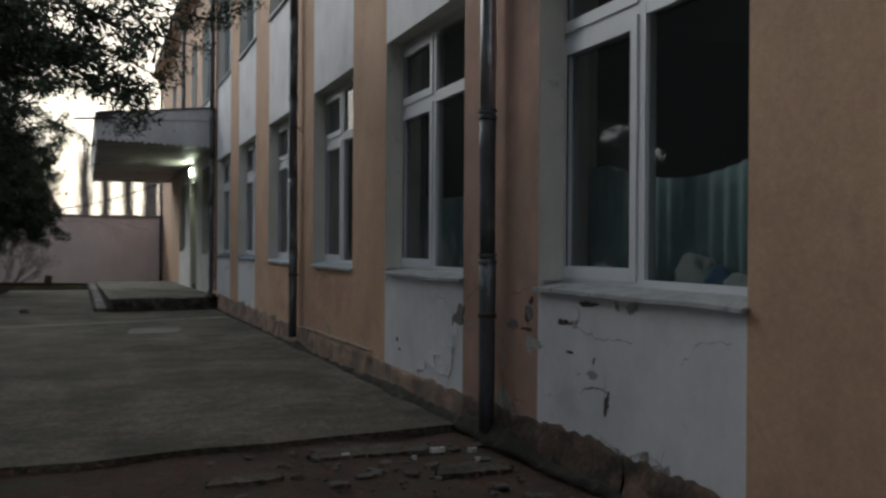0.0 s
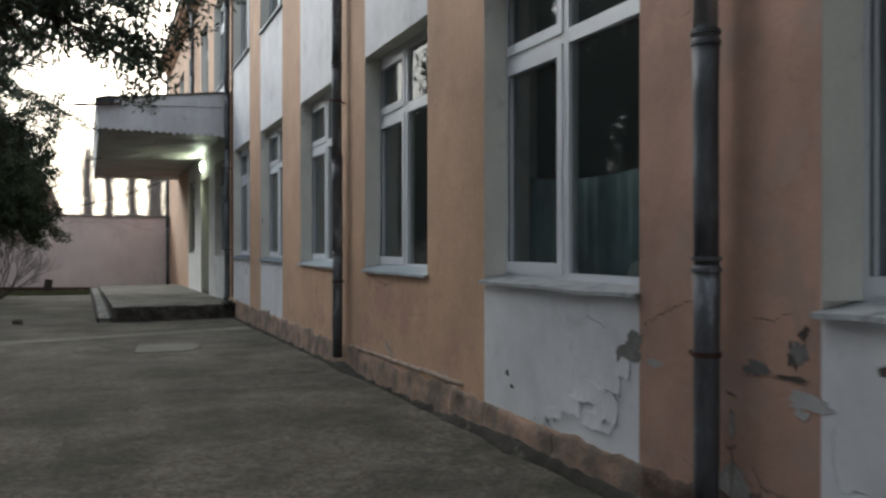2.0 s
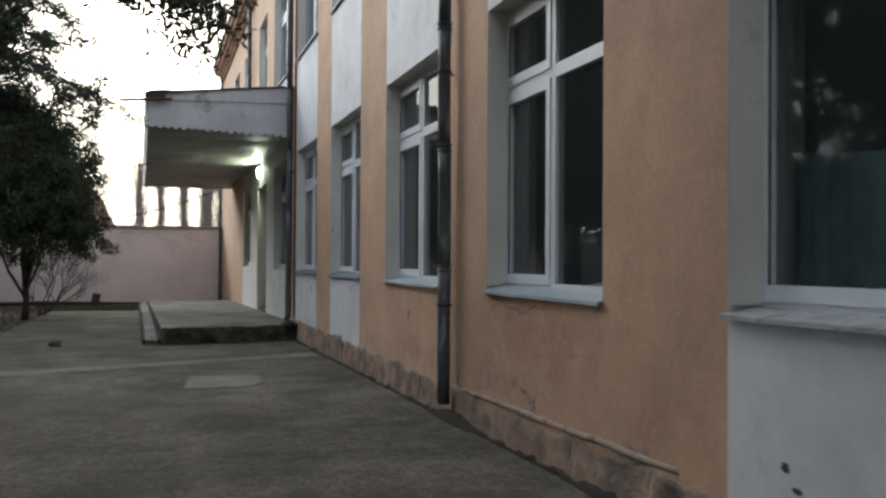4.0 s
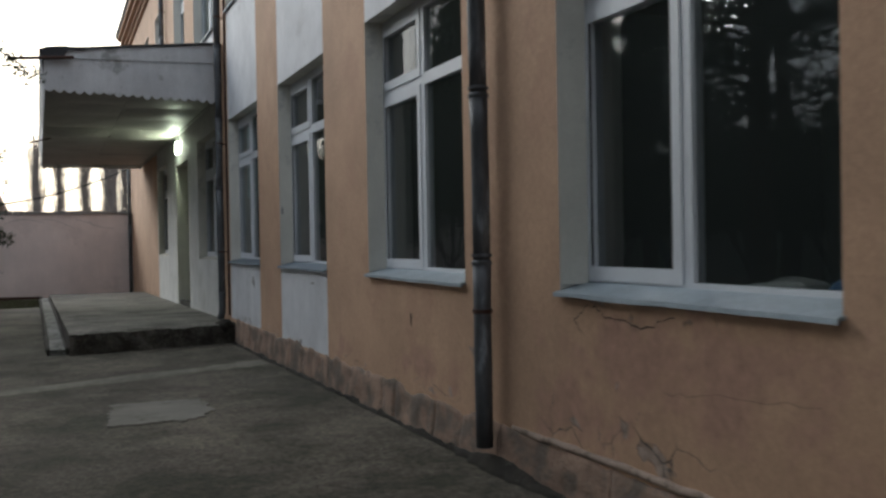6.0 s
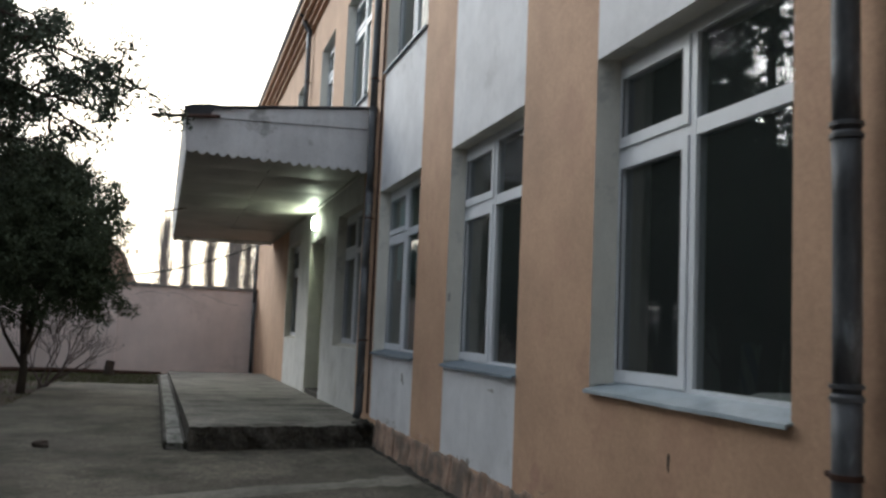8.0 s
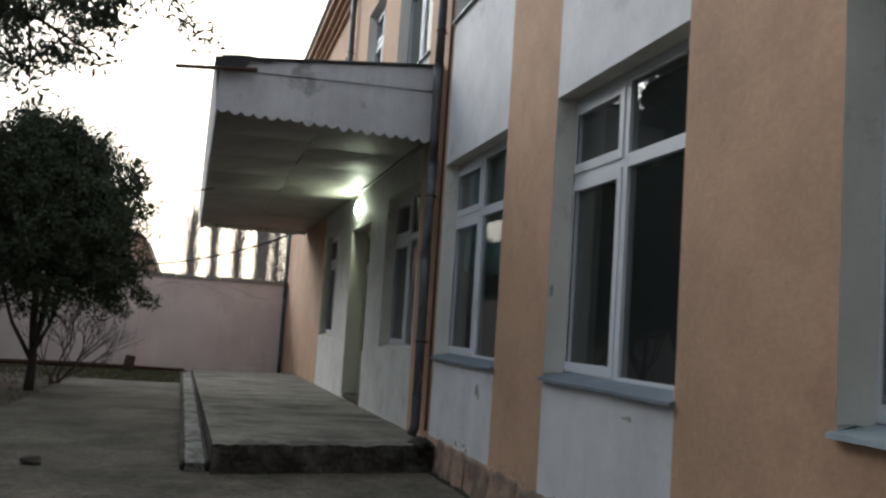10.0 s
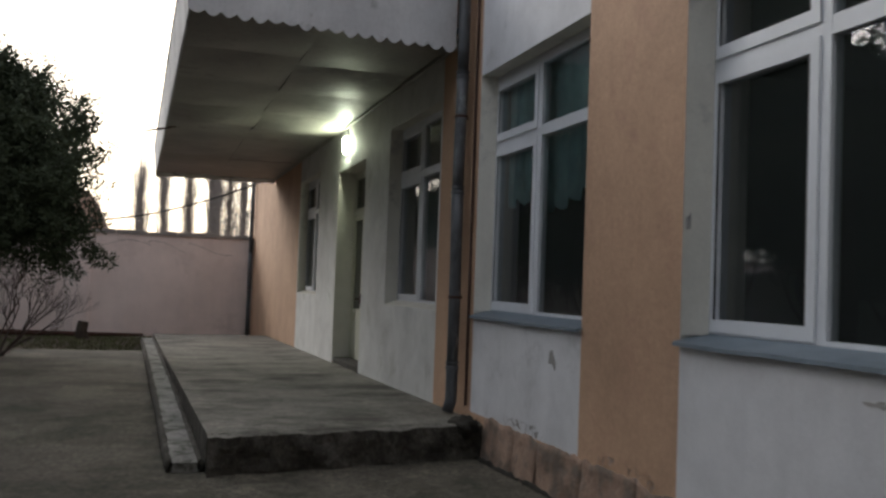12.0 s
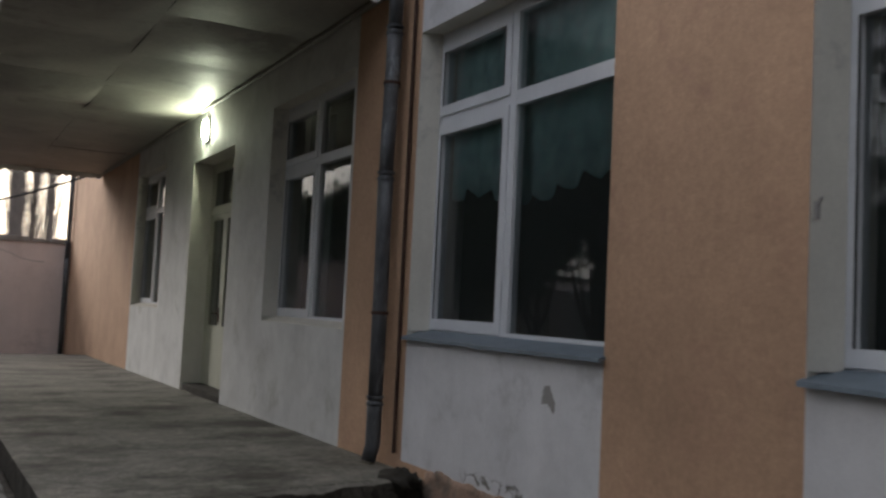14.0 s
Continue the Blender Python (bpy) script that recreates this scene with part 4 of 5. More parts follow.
def moss_fillet():
    """Damp earth and moss heaped in the angle between paving and plinth."""
    bm = bmesh.new()
    rows, y = [], 2.3
    while y < 21.35:
        near = 0.10 * math.exp(-((y - 5.9) / 0.5) ** 2) + 0.07 * math.exp(-((y - 12.4) / 0.4) ** 2) + 0.05 * math.exp(-((y - 8.0) / 1.5) ** 2)
        h = max(0.008, 0.022 + 0.035 * noise.noise((y * 2.3, 1, 1)) + 0.03 * noise.noise((y * 9, 2, 1)) + near)
        w = 0.045 + 0.05 * noise.noise((y * 1.7, 7, 1)) + 0.035 * noise.noise((y * 9, 5, 1)) + near * 0.6
        z = gz(y)
        rows.append([bm.verts.new(p) for p in ((WALL - 0.05 - w, y, z - 0.012), (WALL - 0.05 - w * 0.55, y, z + h * 0.3), (WALL - 0.075, y, z + h * 0.75), (WALL - 0.05, y, z + h), (WALL, y, z + h * 0.9), (WALL, y, z - 0.03))])
        y += 0.04
    for a, b in zip(rows, rows[1:]):
        for k in range(6):
            bm.faces.new((a[k], a[(k + 1) % 6], b[(k + 1) % 6], b[k]))
    bm.faces.new(rows[0])
    bm.faces.new(rows[-1][::-1])
    tagged(link_mesh("moss", bm, m_damp, smooth=True), "dark damp moss and earth along the facade foot", "moss", kind="stuff")


moss_fillet()


# ---- flaked plaster ----
def blot(name, y, z, ry, rz, seed, material, label, proud=0.004, rough=0.35, x=WALL, lean=0.0):
    """An irregular sheet of exposed render or lifted paint on the facade."""
    rng = random.Random(seed)
    bm = bmesh.new()
    n = 48
    top, low = [], []
    for k in range(n):
        a = 2 * math.pi * k / n
        r = 1 + rough * (noise.noise((math.cos(a) * 1.3, math.sin(a) * 1.3, seed)) * 1.4 + 0.5 * noise.noise((math.cos(a) * 4, math.sin(a) * 4, seed)) + 0.35 * noise.noise((math.cos(a) * 9, math.sin(a) * 9, seed + 0.5)))
        py, pz = y + ry * r * math.cos(a) + lean * rz * math.sin(a), z + rz * r * math.sin(a)
        top.append(bm.verts.new((x - proud, py, pz)))
        low.append(bm.verts.new((x + 0.002, py, pz)))
    c = bm.verts.new((x - proud, y, z))
    for k in range(n):
        bm.faces.new((top[k], top[(k + 1) % n], c))
        bm.faces.new((low[k], low[(k + 1) % n], top[(k + 1) % n], top[k]))
    ob = link_mesh(name, bm, material)
    ob.parent = wall
    return tagged(ob, label)


DARK = "dark hole in broken render"
for k, (y, z, ry, rz, mt, lab, lean) in enumerate((
        (5.02, 0.84, 0.06, 0.018, m_hole, DARK, -0.5), (4.52, 0.42, 0.022, 0.06, m_hole, DARK, -0.3), (4.72, 0.965, 0.12, 0.014, m_hole, DARK, 0.0),
        (5.5, 0.84, 0.022, 0.05, m_hole, DARK, 0.1), (8.2, 0.42, 0.03, 0.018, m_hole, DARK, 0.3), (6.9, 0.35, 0.06, 0.012, m_hole, DARK, 1.0), (14.0, 0.72, 0.01, 0.05, m_hole, DARK, 0.0),
        (20.0, 0.79, 0.06, 0.06, m_render, "small grey bare patch in the whitewash", 0.4), (16.88, 0.88, 0.06, 0.014, m_render, "small grey bare patch in the whitewash", 0.3))):
    blot("render_patch", y, z, ry, rz, k + 1, mt, lab, 0.0035, rough=0.6, lean=lean)


def crack(pts, w=0.006):
    bm = bmesh.new()
    rng = random.Random(int(pts[0][0] * 77))
    line = []
    for (y0, z0), (y1, z1) in zip(pts, pts[1:]):
        for k in range(8):
            u = k / 8
            line.append((y0 + (y1 - y0) * u + rng.uniform(-0.012, 0.012), z0 + (z1 - z0) * u + rng.uniform(-0.012, 0.012)))
    v = [(bm.verts.new((WALL - 0.0035, y, z - w * rng.uniform(0.2, 1))), bm.verts.new((WALL - 0.0035, y, z + w * rng.uniform(0.2, 1)))) for y, z in line]
    for a, b in zip(v, v[1:]):
        bm.faces.new((a[0], a[1], b[1], b[0]))
    ob = link_mesh("crack", bm, m_hole)
    ob.parent = wall
    tagged(ob, "thin dark crack in the plaster")


def flake(y, z, ry, rz, lift, seed, material, label="lifted curling sheet of old whitewash"):
    """A curled sheet of paint and skim coat, fast at its top and standing off below."""
    bm = bmesh.new()
    n, m = 14, 9
    sheets = []
    for back in (0.0, 0.005):
        g = []
        for i in range(n + 1):
            u = 2 * i / n - 1
            lo = -1 + 0.45 * noise.noise((u * 2.1, seed, 1)) + 0.2 * noise.noise((u * 6, seed, 2))
            hi = 1 + 0.35 * noise.noise((u * 1.7, seed, 5)) - 0.5 * u * u
            row = []
            for k in range(m + 1):
                v = k / m
                w = hi + (lo - hi) * v
                side = 0.1 * noise.noise((w * 3, seed, 8))
                off = 0.002 + lift * v * v * (0.55 + 0.9 * abs(noise.noise((u * 2, seed, 9))))
                row.append(bm.verts.new((WALL - off - 0.003 + back, y + ry * (u + side), z + rz * w)))
            g.append(row)
        for a, b in zip(g, g[1:]):
            for k in range(m):
                bm.faces.new((a[k], a[k + 1], b[k + 1], b[k]))
        sheets.append([r[0] for r in g] + g[-1][1:] + [r[-1] for r in g[-2::-1]] + g[0][-2:0:-1])
    a, b = sheets
    for k in range(len(a)):
        bm.faces.new((a[k], b[k], b[(k + 1) % len(a)], a[(k + 1) % len(a)]))
    ob = link_mesh("plaster_flake", bm, material)
    ob.parent = wall
    tagged(ob, label)


GREY = "grey bare render patch beside the downspout"
for k, (y, z, ry, rz, mt, lab, lean) in enumerate((
        (6.68, 0.755, 0.11, 0.09, m_bare, GREY, -0.7), (6.46, 0.7, 0.06, 0.02, m_render, GREY, 0.2), (5.46, 0.86, 0.045, 0.04, m_bare, GREY, 0.1), (5.72, 0.77, 0.075, 0.035, m_bare, GREY, -0.4),
        (5.5, 0.755, 0.09, 0.01, m_hole, DARK, -0.6), (5.42, 0.675, 0.13, 0.03, m_scrap_old, "pale lifted plaster under flaked paint", 0.0), (5.44, 0.945, 0.02, 0.025, m_hole, DARK, -0.7),
        (5.45, 0.62, 0.04, 0.018, m_scrap_old, "pale lifted plaster under flaked paint", 0.0), (4.98, 0.845, 0.075, 0.016, m_hole, DARK, -0.9), (4.93, 0.668, 0.04, 0.008, m_hole, DARK, 0.6), (4.67, 0.565, 0.05, 0.022, m_render, GREY, 0.0), (8.13, 0.34, 0.025, 0.014, m_hole, DARK, 0.2))):
    blot("render_patch", y, z, ry, rz, k + 31, mt, lab, 0.0045, rough=0.5, lean=lean)
for k, (y, z, ry, rz, lift) in enumerate(((7.12, 0.46, 0.17, 0.06, 0.012), (6.93, 0.41, 0.12, 0.08, 0.016), (7.34, 0.35, 0.13, 0.05, 0.012), (7.02, 0.31, 0.15, 0.045, 0.012), (6.86, 0.56, 0.09, 0.06, 0.012), (6.75, 0.64, 0.06, 0.05, 0.01), (7.55, 0.27, 0.12, 0.035, 0.008), (4.95, 0.9, 0.13, 0.045, 0.006))):
    flake(y, z, ry, rz, lift, k * 3.7, m_white)
crack([(6.55, 0.88), (6.45, 0.93), (6.3, 0.99), (6.1, 1.04)], 0.004)
crack([(7.12, 0.89), (6.9, 0.82)], 0.003)
crack([(6.98, 0.3), (6.85, 0.42), (6.77, 0.5)], 0.006)
crack([(5.75, 0.99), (5.65, 0.97), (5.5, 1.02)], 0.003)
crack([(4.9, 0.83), (4.6, 0.78), (4.2, 0.79)], 0.003)
crack([(3.85, 0.72), (3.7, 0.85), (3.45, 0.87)], 0.0025)
crack([(4.0, 0.15), (3.98, 0.35)], 0.004)
crack([(10.75, 0.97), (10.95, 0.9), (11.3, 0.93), (11.45, 0.985)], 0.005)
crack([(9.9, 0.7), (10.4, 0.66), (10.9, 0.6)], 0.0012)
crack([(11.45, 0.98), (11.6, 0.9), (11.5, 0.8)], 0.005)


# ---- yard wall at the far end ----
def yard_wall():
    bm = bmesh.new()
    xs = [-40 + 0.5 * k for k in range(86)]
    xs = [x for x in xs if x < WALL - 0.02] + [WALL - 0.005]
    front, back = [], []
    for x in xs:
        t = 2.4 + 0.025 * noise.noise((x * 0.9, 0, 3))
        front.append([bm.verts.new((x, 40.3 + 0.012 * noise.noise((x * 2, z, 5)), z)) for z in (-0.6, 0.3, 1.2, 1.9, t)])
        back.append([bm.verts.new((x, 40.56, z)) for z in (-0.6, 0.3, 1.2, 1.9, t)])
    for k in range(len(xs) - 1):
        for j in range(4):
            bm.faces.new((front[k][j], front[k + 1][j], front[k + 1][j + 1], front[k][j + 1]))
            bm.faces.new((back[k][j], back[k][j + 1], back[k + 1][j + 1], back[k + 1][j]))
        bm.faces.new((front[k][4], front[k + 1][4], back[k + 1][4], back[k][4]))
    w = tagged(link_mesh("wall_yard", bm, m_fence), "pale pink plastered yard wall, stained and cracked", "wall", kind="structure")
    rng = random.Random(5)
    x = -18.0
    while x < WALL - 0.3:
        L = min(rng.uniform(0.35, 0.75), WALL - 0.02 - x)
        bm = bmesh.new()
        t = rng.uniform(0.05, 0.1)
        box(bm, x, x + L - 0.015, 40.25, 40.6, 2.37, 2.4 + t)
        part("coping_stone", bm, m_cap, w, bevel=0.012)
        x += L
    bm = bmesh.new()
    box(bm, -1.75, -1.35, 40.18, 40.35, -0.6, 2.42)
    part("pilaster", bm, m_fence, w, bevel=0.02)
    for k, (a, b) in enumerate(((-1.0, 0.2), (0.1, 1.1), (1.2, 2.4))):
        bm = bmesh.new()
        v = []
        for i in range(14):
            u = i / 13
            px, pz = a + (b - a) * u, 2.05 + 0.16 * math.sin(u * 3 + k) + 0.03 * noise.noise((u * 9, k, 1))
            r = 0.02 * abs(noise.noise((u * 13, k, 4))) + 0.006
            v.append((bm.verts.new((px, 40.282, pz - r)), bm.verts.new((px, 40.282, pz + r))))
        for p, q in zip(v, v[1:]):
            bm.faces.new((p[0], q[0], q[1], p[1]))
        part("crack", bm, m_cap, w, "dark crack below the coping")


yard_wall()

def west_wall():
    """Low white wall across the yard, with faded blue painted bands, which the panes mirror."""
    bm = bmesh.new()
    box(bm, -11.8, -11.5, -14.0, 40.3, -0.6, 2.0)
    w = tagged(link_mesh("wall_west", bm, m_whitewall), "low whitewashed yard wall with faded blue painted shapes", "wall", kind="structure")
    rng = random.Random(33)
    y = 14.0
    while y < 38:
        bm = bmesh.new()
        if rng.random() < 0.6:
            for k in range(2):
                a, d = y + 0.9 * k, 0.45 - 0.2 * k
                f = [bm.verts.new(p) for p in ((-11.494, a, -0.2), (-11.494, a + d, -0.2), (-11.494, a + d + 1.1, 1.8), (-11.494, a + 1.1, 1.8))]
                bm.faces.new(f)
        else:
            ring = [(bm.verts.new((-11.494, y + 0.5 + r * math.cos(q), 0.75 + r * math.sin(q))) for r in (0.7, 0.42)) for q in (2 * math.pi * k / 28 for k in range(28))]
            ring = [tuple(p) for p in ring]
            for p, q in zip(ring, ring[1:] + ring[:1]):
                bm.faces.new((p[0], p[1], q[1], q[0]))
        part("painted_shape", bm, m_bluepaint, w, "faded blue painted shape")
        y += rng.uniform(2.4, 3.8)


west_wall()
bm = bmesh.new()
box(bm, -11.8, WALL, -14.3, -14.0, -0.6, 2.4)
tagged(link_mesh("wall_yard_south", bm, m_fence), "plain pale yard wall closing the yard", "wall", kind="structure")

# strip of rough grass and low earth bed in front of the yard wall
bm = bmesh.new()
rng = random.Random(21)
for k in range(9000):
    x, y = rng.uniform(-7, 0.3), rng.uniform(34.1, 40.2)
    if x < -2.3 and rng.random() < 0.3:
        y = rng.uniform(24, 34)
        x = rng.uniform(-7, -2.4)
    h, a = rng.uniform(0.03, 0.1), rng.uniform(0, 6.3)
    z = gz(y) - 0.06
    p = Vector((x, y, z))
    s = Vector((math.cos(a), math.sin(a), 0)) * 0.012
    t = Vector((rng.uniform(-0.04, 0.04), rng.uniform(-0.04, 0.04), h))
    bm.faces.new([bm.verts.new(q) for q in (p - s, p + s, p + t)])
tagged(link_mesh("grass", bm, m_grass), "thin rough winter grass along the yard wall", "grass", kind="stuff")

bm = bmesh.new()
tube(bm, [(-7, 39.6, gz(40) + 0.02), (-3, 39.55, gz(40) + 0.06), (-1.5, 39.6, gz(40) + 0.04), (0.1, 39.7, gz(40) + 0.03)], [0.06, 0.07, 0.06, 0.04], 8)
tagged(link_mesh("pipe_on_ground", bm, m_rust), "dark pipe lying along the foot of the yard wall", "pipe")
bm = bmesh.new()
tube(bm, [(-1.38, 38.7, -0.42), (-1.4, 38.7, -0.2), (-1.36, 38.72, 0.02)], [0.17, 0.14, 0.13], 10)
tagged(link_mesh("tree_stump", bm, m_bark), "short dark stump in front of the yard wall", "stump")
bm = bmesh.new()
bmesh.ops.create_icosphere(bm, subdivisions=2, radius=0.09)
for v in bm.verts:
    v.co = Vector((v.co.x * 1.2, v.co.y, v.co.z * 0.6)) * (1 + 0.5 * noise.noise(v.co * 16)) + Vector((-1.03, 21.3, gz(21.3) + 0.03))
tagged(link_mesh("stone", bm, m_bark), "dark clod lying on the yard paving", "stone")


# ---- rubble at the near edge ----
def rubble():
    rng = random.Random(8)
    shapes = []
    for k in range(6):
        bm = bmesh.new()
        bmesh.ops.create_icosphere(bm, subdivisions=1, radius=1.0)
        for v in bm.verts:
            v.co = Vector((v.co.x, v.co.y * rng.uniform(0.6, 1), v.co.z * 0.5)) * (1 + 0.5 * noise.noise(v.co * 1.7 + Vector((k * 5, 0, 0))))
        me = bpy.data.meshes.new("stone")
        bm.to_mesh(me)
        bm.free()
        me.materials.append(m_stone)
        shapes.append(me)
    for k in range(170):
        y = rng.uniform(3.6, 6.2)
        x = rng.uniform(-0.4, 2.95) if k % 3 else rng.uniform(1.6, 2.95)
        s = rng.choice((0.012, 0.018, 0.02, 0.03, 0.05))
        ob = new("stone", shapes[k % 6])
        ob.location, ob.rotation_euler, ob.scale = (x, y, gz(y) - 0.045), (0, 0, rng.uniform(0, 6)), (s * 1.3, s, s)
        tagged(ob, "small grey rubble stone on dark soil", "stone", "rubble stones")
    for k, (x, y, s) in enumerate(((2.52, 5.86, 0.06), (2.74, 5.78, 0.035), (2.66, 5.5, 0.02), (2.3, 5.7, 0.02), (1.9, 5.9, 0.03))):
        ragged_sheet("plaster_scrap", x, y, s, s * 0.5, lambda yy: gz(yy) - 0.04, 0.02, m_scrap, 30 + k, "fallen white plaster scrap on the soil", "scrap")
    for k, (x, y, hx, hy) in enumerate(((2.1, 6.0, 0.5, 0.18), (2.55, 5.3, 0.3, 0.14), (1.2, 5.5, 0.25, 0.1))):
        ragged_sheet("concrete_fragment", x, y, hx, hy, lambda yy: gz(yy) - 0.05, 0.022, m_conc, 50 + k, "broken grey concrete fragment sunk in the soil", "fragment", 0.3)
    bm = bmesh.new()
    for k in range(5200):
        y, x = rng.uniform(3.2, 6.3), rng.uniform(-2.2, 2.95)
        a, s = rng.uniform(0, 6.3), rng.uniform(0.008, 0.022)
        p, c, d = Vector((x, y, gz(y) - 0.03 + rng.uniform(-0.01, 0.02))), Vector((math.cos(a), math.sin(a), rng.uniform(-0.4, 0.4))), Vector((-math.sin(a), math.cos(a), rng.uniform(-0.4, 0.4)))
        bm.faces.new([bm.verts.new(q) for q in (p - c * s, p + d * s * 0.6, p + c * s, p - d * s * 0.6)])
    tagged(link_mesh("leaf_litter", bm, surface("dead_leaf", (0.15, 0.062, 0.035), 0.9, 0.5, 9, 30, 0.0)), "brown dead leaf litter on the soil", "leaf litter", kind="stuff")


rubble()


# ---- rooms behind the glass ----
def pleated(name, y0, y1, z_low, z_top, x, material, label, folds, amp=0.03, scallop=None, sag=None):
    bm = bmesh.new()
    n = folds * 8
    rows = []
    for k in range(n + 1):
        u = k / n
        y = y0 + (y1 - y0) * u
        w = amp * math.sin(2 * math.pi * folds * u + 1.3 * math.sin(7 * u))
        zt = z_top - (sag(u) if sag else 0)
        zl = z_low + (scallop(u) if scallop else 0)
        rows.append([bm.verts.new((x + w * (0.35 + 0.65 * j / 5) + d, y, zt + (zl - zt) * j / 5)) for d in (0, 0.004) for j in range(6)])
    for a, b in zip(rows, rows[1:]):
        for j in range(5):
            bm.faces.new((a[j], a[j + 1], b[j + 1], b[j]))
            bm.faces.new((a[6 + j], b[6 + j], b[7 + j], a[7 + j]))
        bm.faces.new((a[5], a[11], b[11], b[5]))
        bm.faces.new((a[0], b[0], b[6], a[6]))
    return tagged(link_mesh(name, bm, material, smooth=True), label, "curtain", "window curtains")


pleated("cafe_curtain", 3.42, 5.32, 1.08, 1.82, 3.34, m_curtain, "pale teal half-height gathered curtain behind the glass", 17, 0.022, sag=lambda u: 0.14 * math.sin(math.pi * min(1, u * 1.15)) + 0.03 * u)
pleated("cafe_curtain", 6.64, 8.57, 1.08, 1.78, 3.34, m_curtain, "pale teal half-height gathered curtain behind the glass", 16, 0.022, sag=lambda u: 0.06 * math.sin(math.pi * u))
pleated("lace_valance", 19.58, 21.68, 2.05, 3.2, 3.28, m_lace, "teal lace valance with scalloped lower edge behind the glass", 10, 0.018, scallop=lambda u: -0.07 * abs(math.sin(math.pi * 8 * u)) + 0.05 * math.sin(9 * u))
for a, b, mt in ((24.5, 24.97, m_drape),):
    pleated("drape", a, b, 0.3, 3.18, 3.5, mt, "long dull grey-green drape gathered at the window side", 5, 0.035)
for a, b in ((23.0, 24.9), (30.2, 31.8)):
    pleated("net_curtain", a, b, 5.0, 7.0, 3.36, m_curtain, "pale net curtain in an upper window", 14, 0.02)
for a, b in UPPER[:6]:
    pleated("net_curtain", a + 0.05, b - 0.05, 5.0, 7.0, 3.36, m_drape, "pale net curtain in an upper window", 14, 0.02)


def inner_sills():
    for a, b in LOWER:
        bm = bmesh.new()
        box(bm, 3.207, 3.52, a + 0.002, b - 0.002, SILL - 0.02, SILL + 0.02)
        tagged(link_mesh("inner_sill", bm, m_cloth), "white painted inner window board", "window sill", "window boards", "structure")


inner_sills()


def lump(name, x, y, z, sx, sy, sz, mt, label, seed):
    bm = bmesh.new()
    bmesh.ops.create_icosphere(bm, subdivisions=3, radius=1.0)
    for v in bm.verts:
        k = 1 + 0.45 * noise.noise(v.co * 1.6 + Vector((seed, 0, 0)))
        v.co = Vector((x + v.co.x * sx * k, y + v.co.y * sy * k, z + max(v.co.z, -0.75) * sz * k))
    tagged(link_mesh(name, bm, mt, smooth=True), label, "cloth bundle", "bundles on the window boards")


# last three (windows 3 and 4) imitate the mirrored white and blue yard wall
for k, (y, sy, sz, mt) in enumerate(((5.0, 0.12, 0.15, m_cloth), (4.85, 0.12, 0.08, m_blue), (4.15, 0.16, 0.17, m_cloth), (3.75, 0.14, 0.1, m_cloth), (3.95, 0.1, 0.12, m_blue),
                                     (7.9, 0.18, 0.1, m_cloth), (7.0, 0.16, 0.12, m_cloth), (10.45, 0.22, 0.07, m_cloth), (10.05, 0.14, 0.1, m_blue), (13.5, 0.3, 0.07, m_cloth))):
    lump("cloth_bundle", 3.29 if k < 7 else 3.4, y, SILL + 0.02 + 0.52 * sz, 0.05 if k < 7 else 0.09, sy, sz * 0.7, mt, "folded %s cloth bundle on the window board" % ("blue" if mt is m_blue else "white"), k * 3.1)


# ---- trees ----
def leaves(name, centres, radius, per, size, material, parent, seed, flat=0.7):
    """Many small scale-leaf sprays round the given twig ends."""
    r = np.random.default_rng(seed)
    c = np.repeat(np.asarray(centres, float), per, axis=0)
    n = len(c)
    d = r.normal(size=(n, 3))
    d /= np.linalg.norm(d, axis=1)[:, None]
    p = c + d * (radius * r.random((n, 1)) ** 0.5) * np.array([1, 1, flat])
    a = d + 0.9 * r.normal(size=(n, 3))
    a[:, 2] += 0.25
    a /= np.linalg.norm(a, axis=1)[:, None]
    b = np.cross(a, r.normal(size=(n, 3)))
    b /= np.linalg.norm(b, axis=1)[:, None] + 1e-9
    s = size * (0.6 + 0.8 * r.random((n, 1)))
    quad = np.stack([p, p + a * s * 0.5 + b * s * 0.17, p + a * s, p + a * s * 0.5 - b * s * 0.17], axis=1).reshape(-1, 3)
    me = bpy.data.meshes.new(name)
    me.from_pydata(quad.tolist(), [], np.arange(4 * n).reshape(-1, 4).tolist())
    me.materials.append(material)
    ob = new(name, me)
    ob.parent = parent
    return ob


def limb(rng, base, tip, droop, r0, bends=6, wob=0.08):
    base, tip = Vector(base), Vector(tip)
    L = (tip - base).length
    pts = []
    for k in range(bends + 1):
        u = k / bends
        p = base.lerp(tip, u)
        p.z += droop * L * math.sin(math.pi * u)
        if 0 < k < bends:
            p += Vector((rng.uniform(-1, 1), rng.uniform(-1, 1), rng.uniform(-1, 1))) * wob * L * 0.35
        pts.append(p)
    return pts, [max(r0 * (1 - 0.85 * k / bends), 0.006) for k in range(bends + 1)]


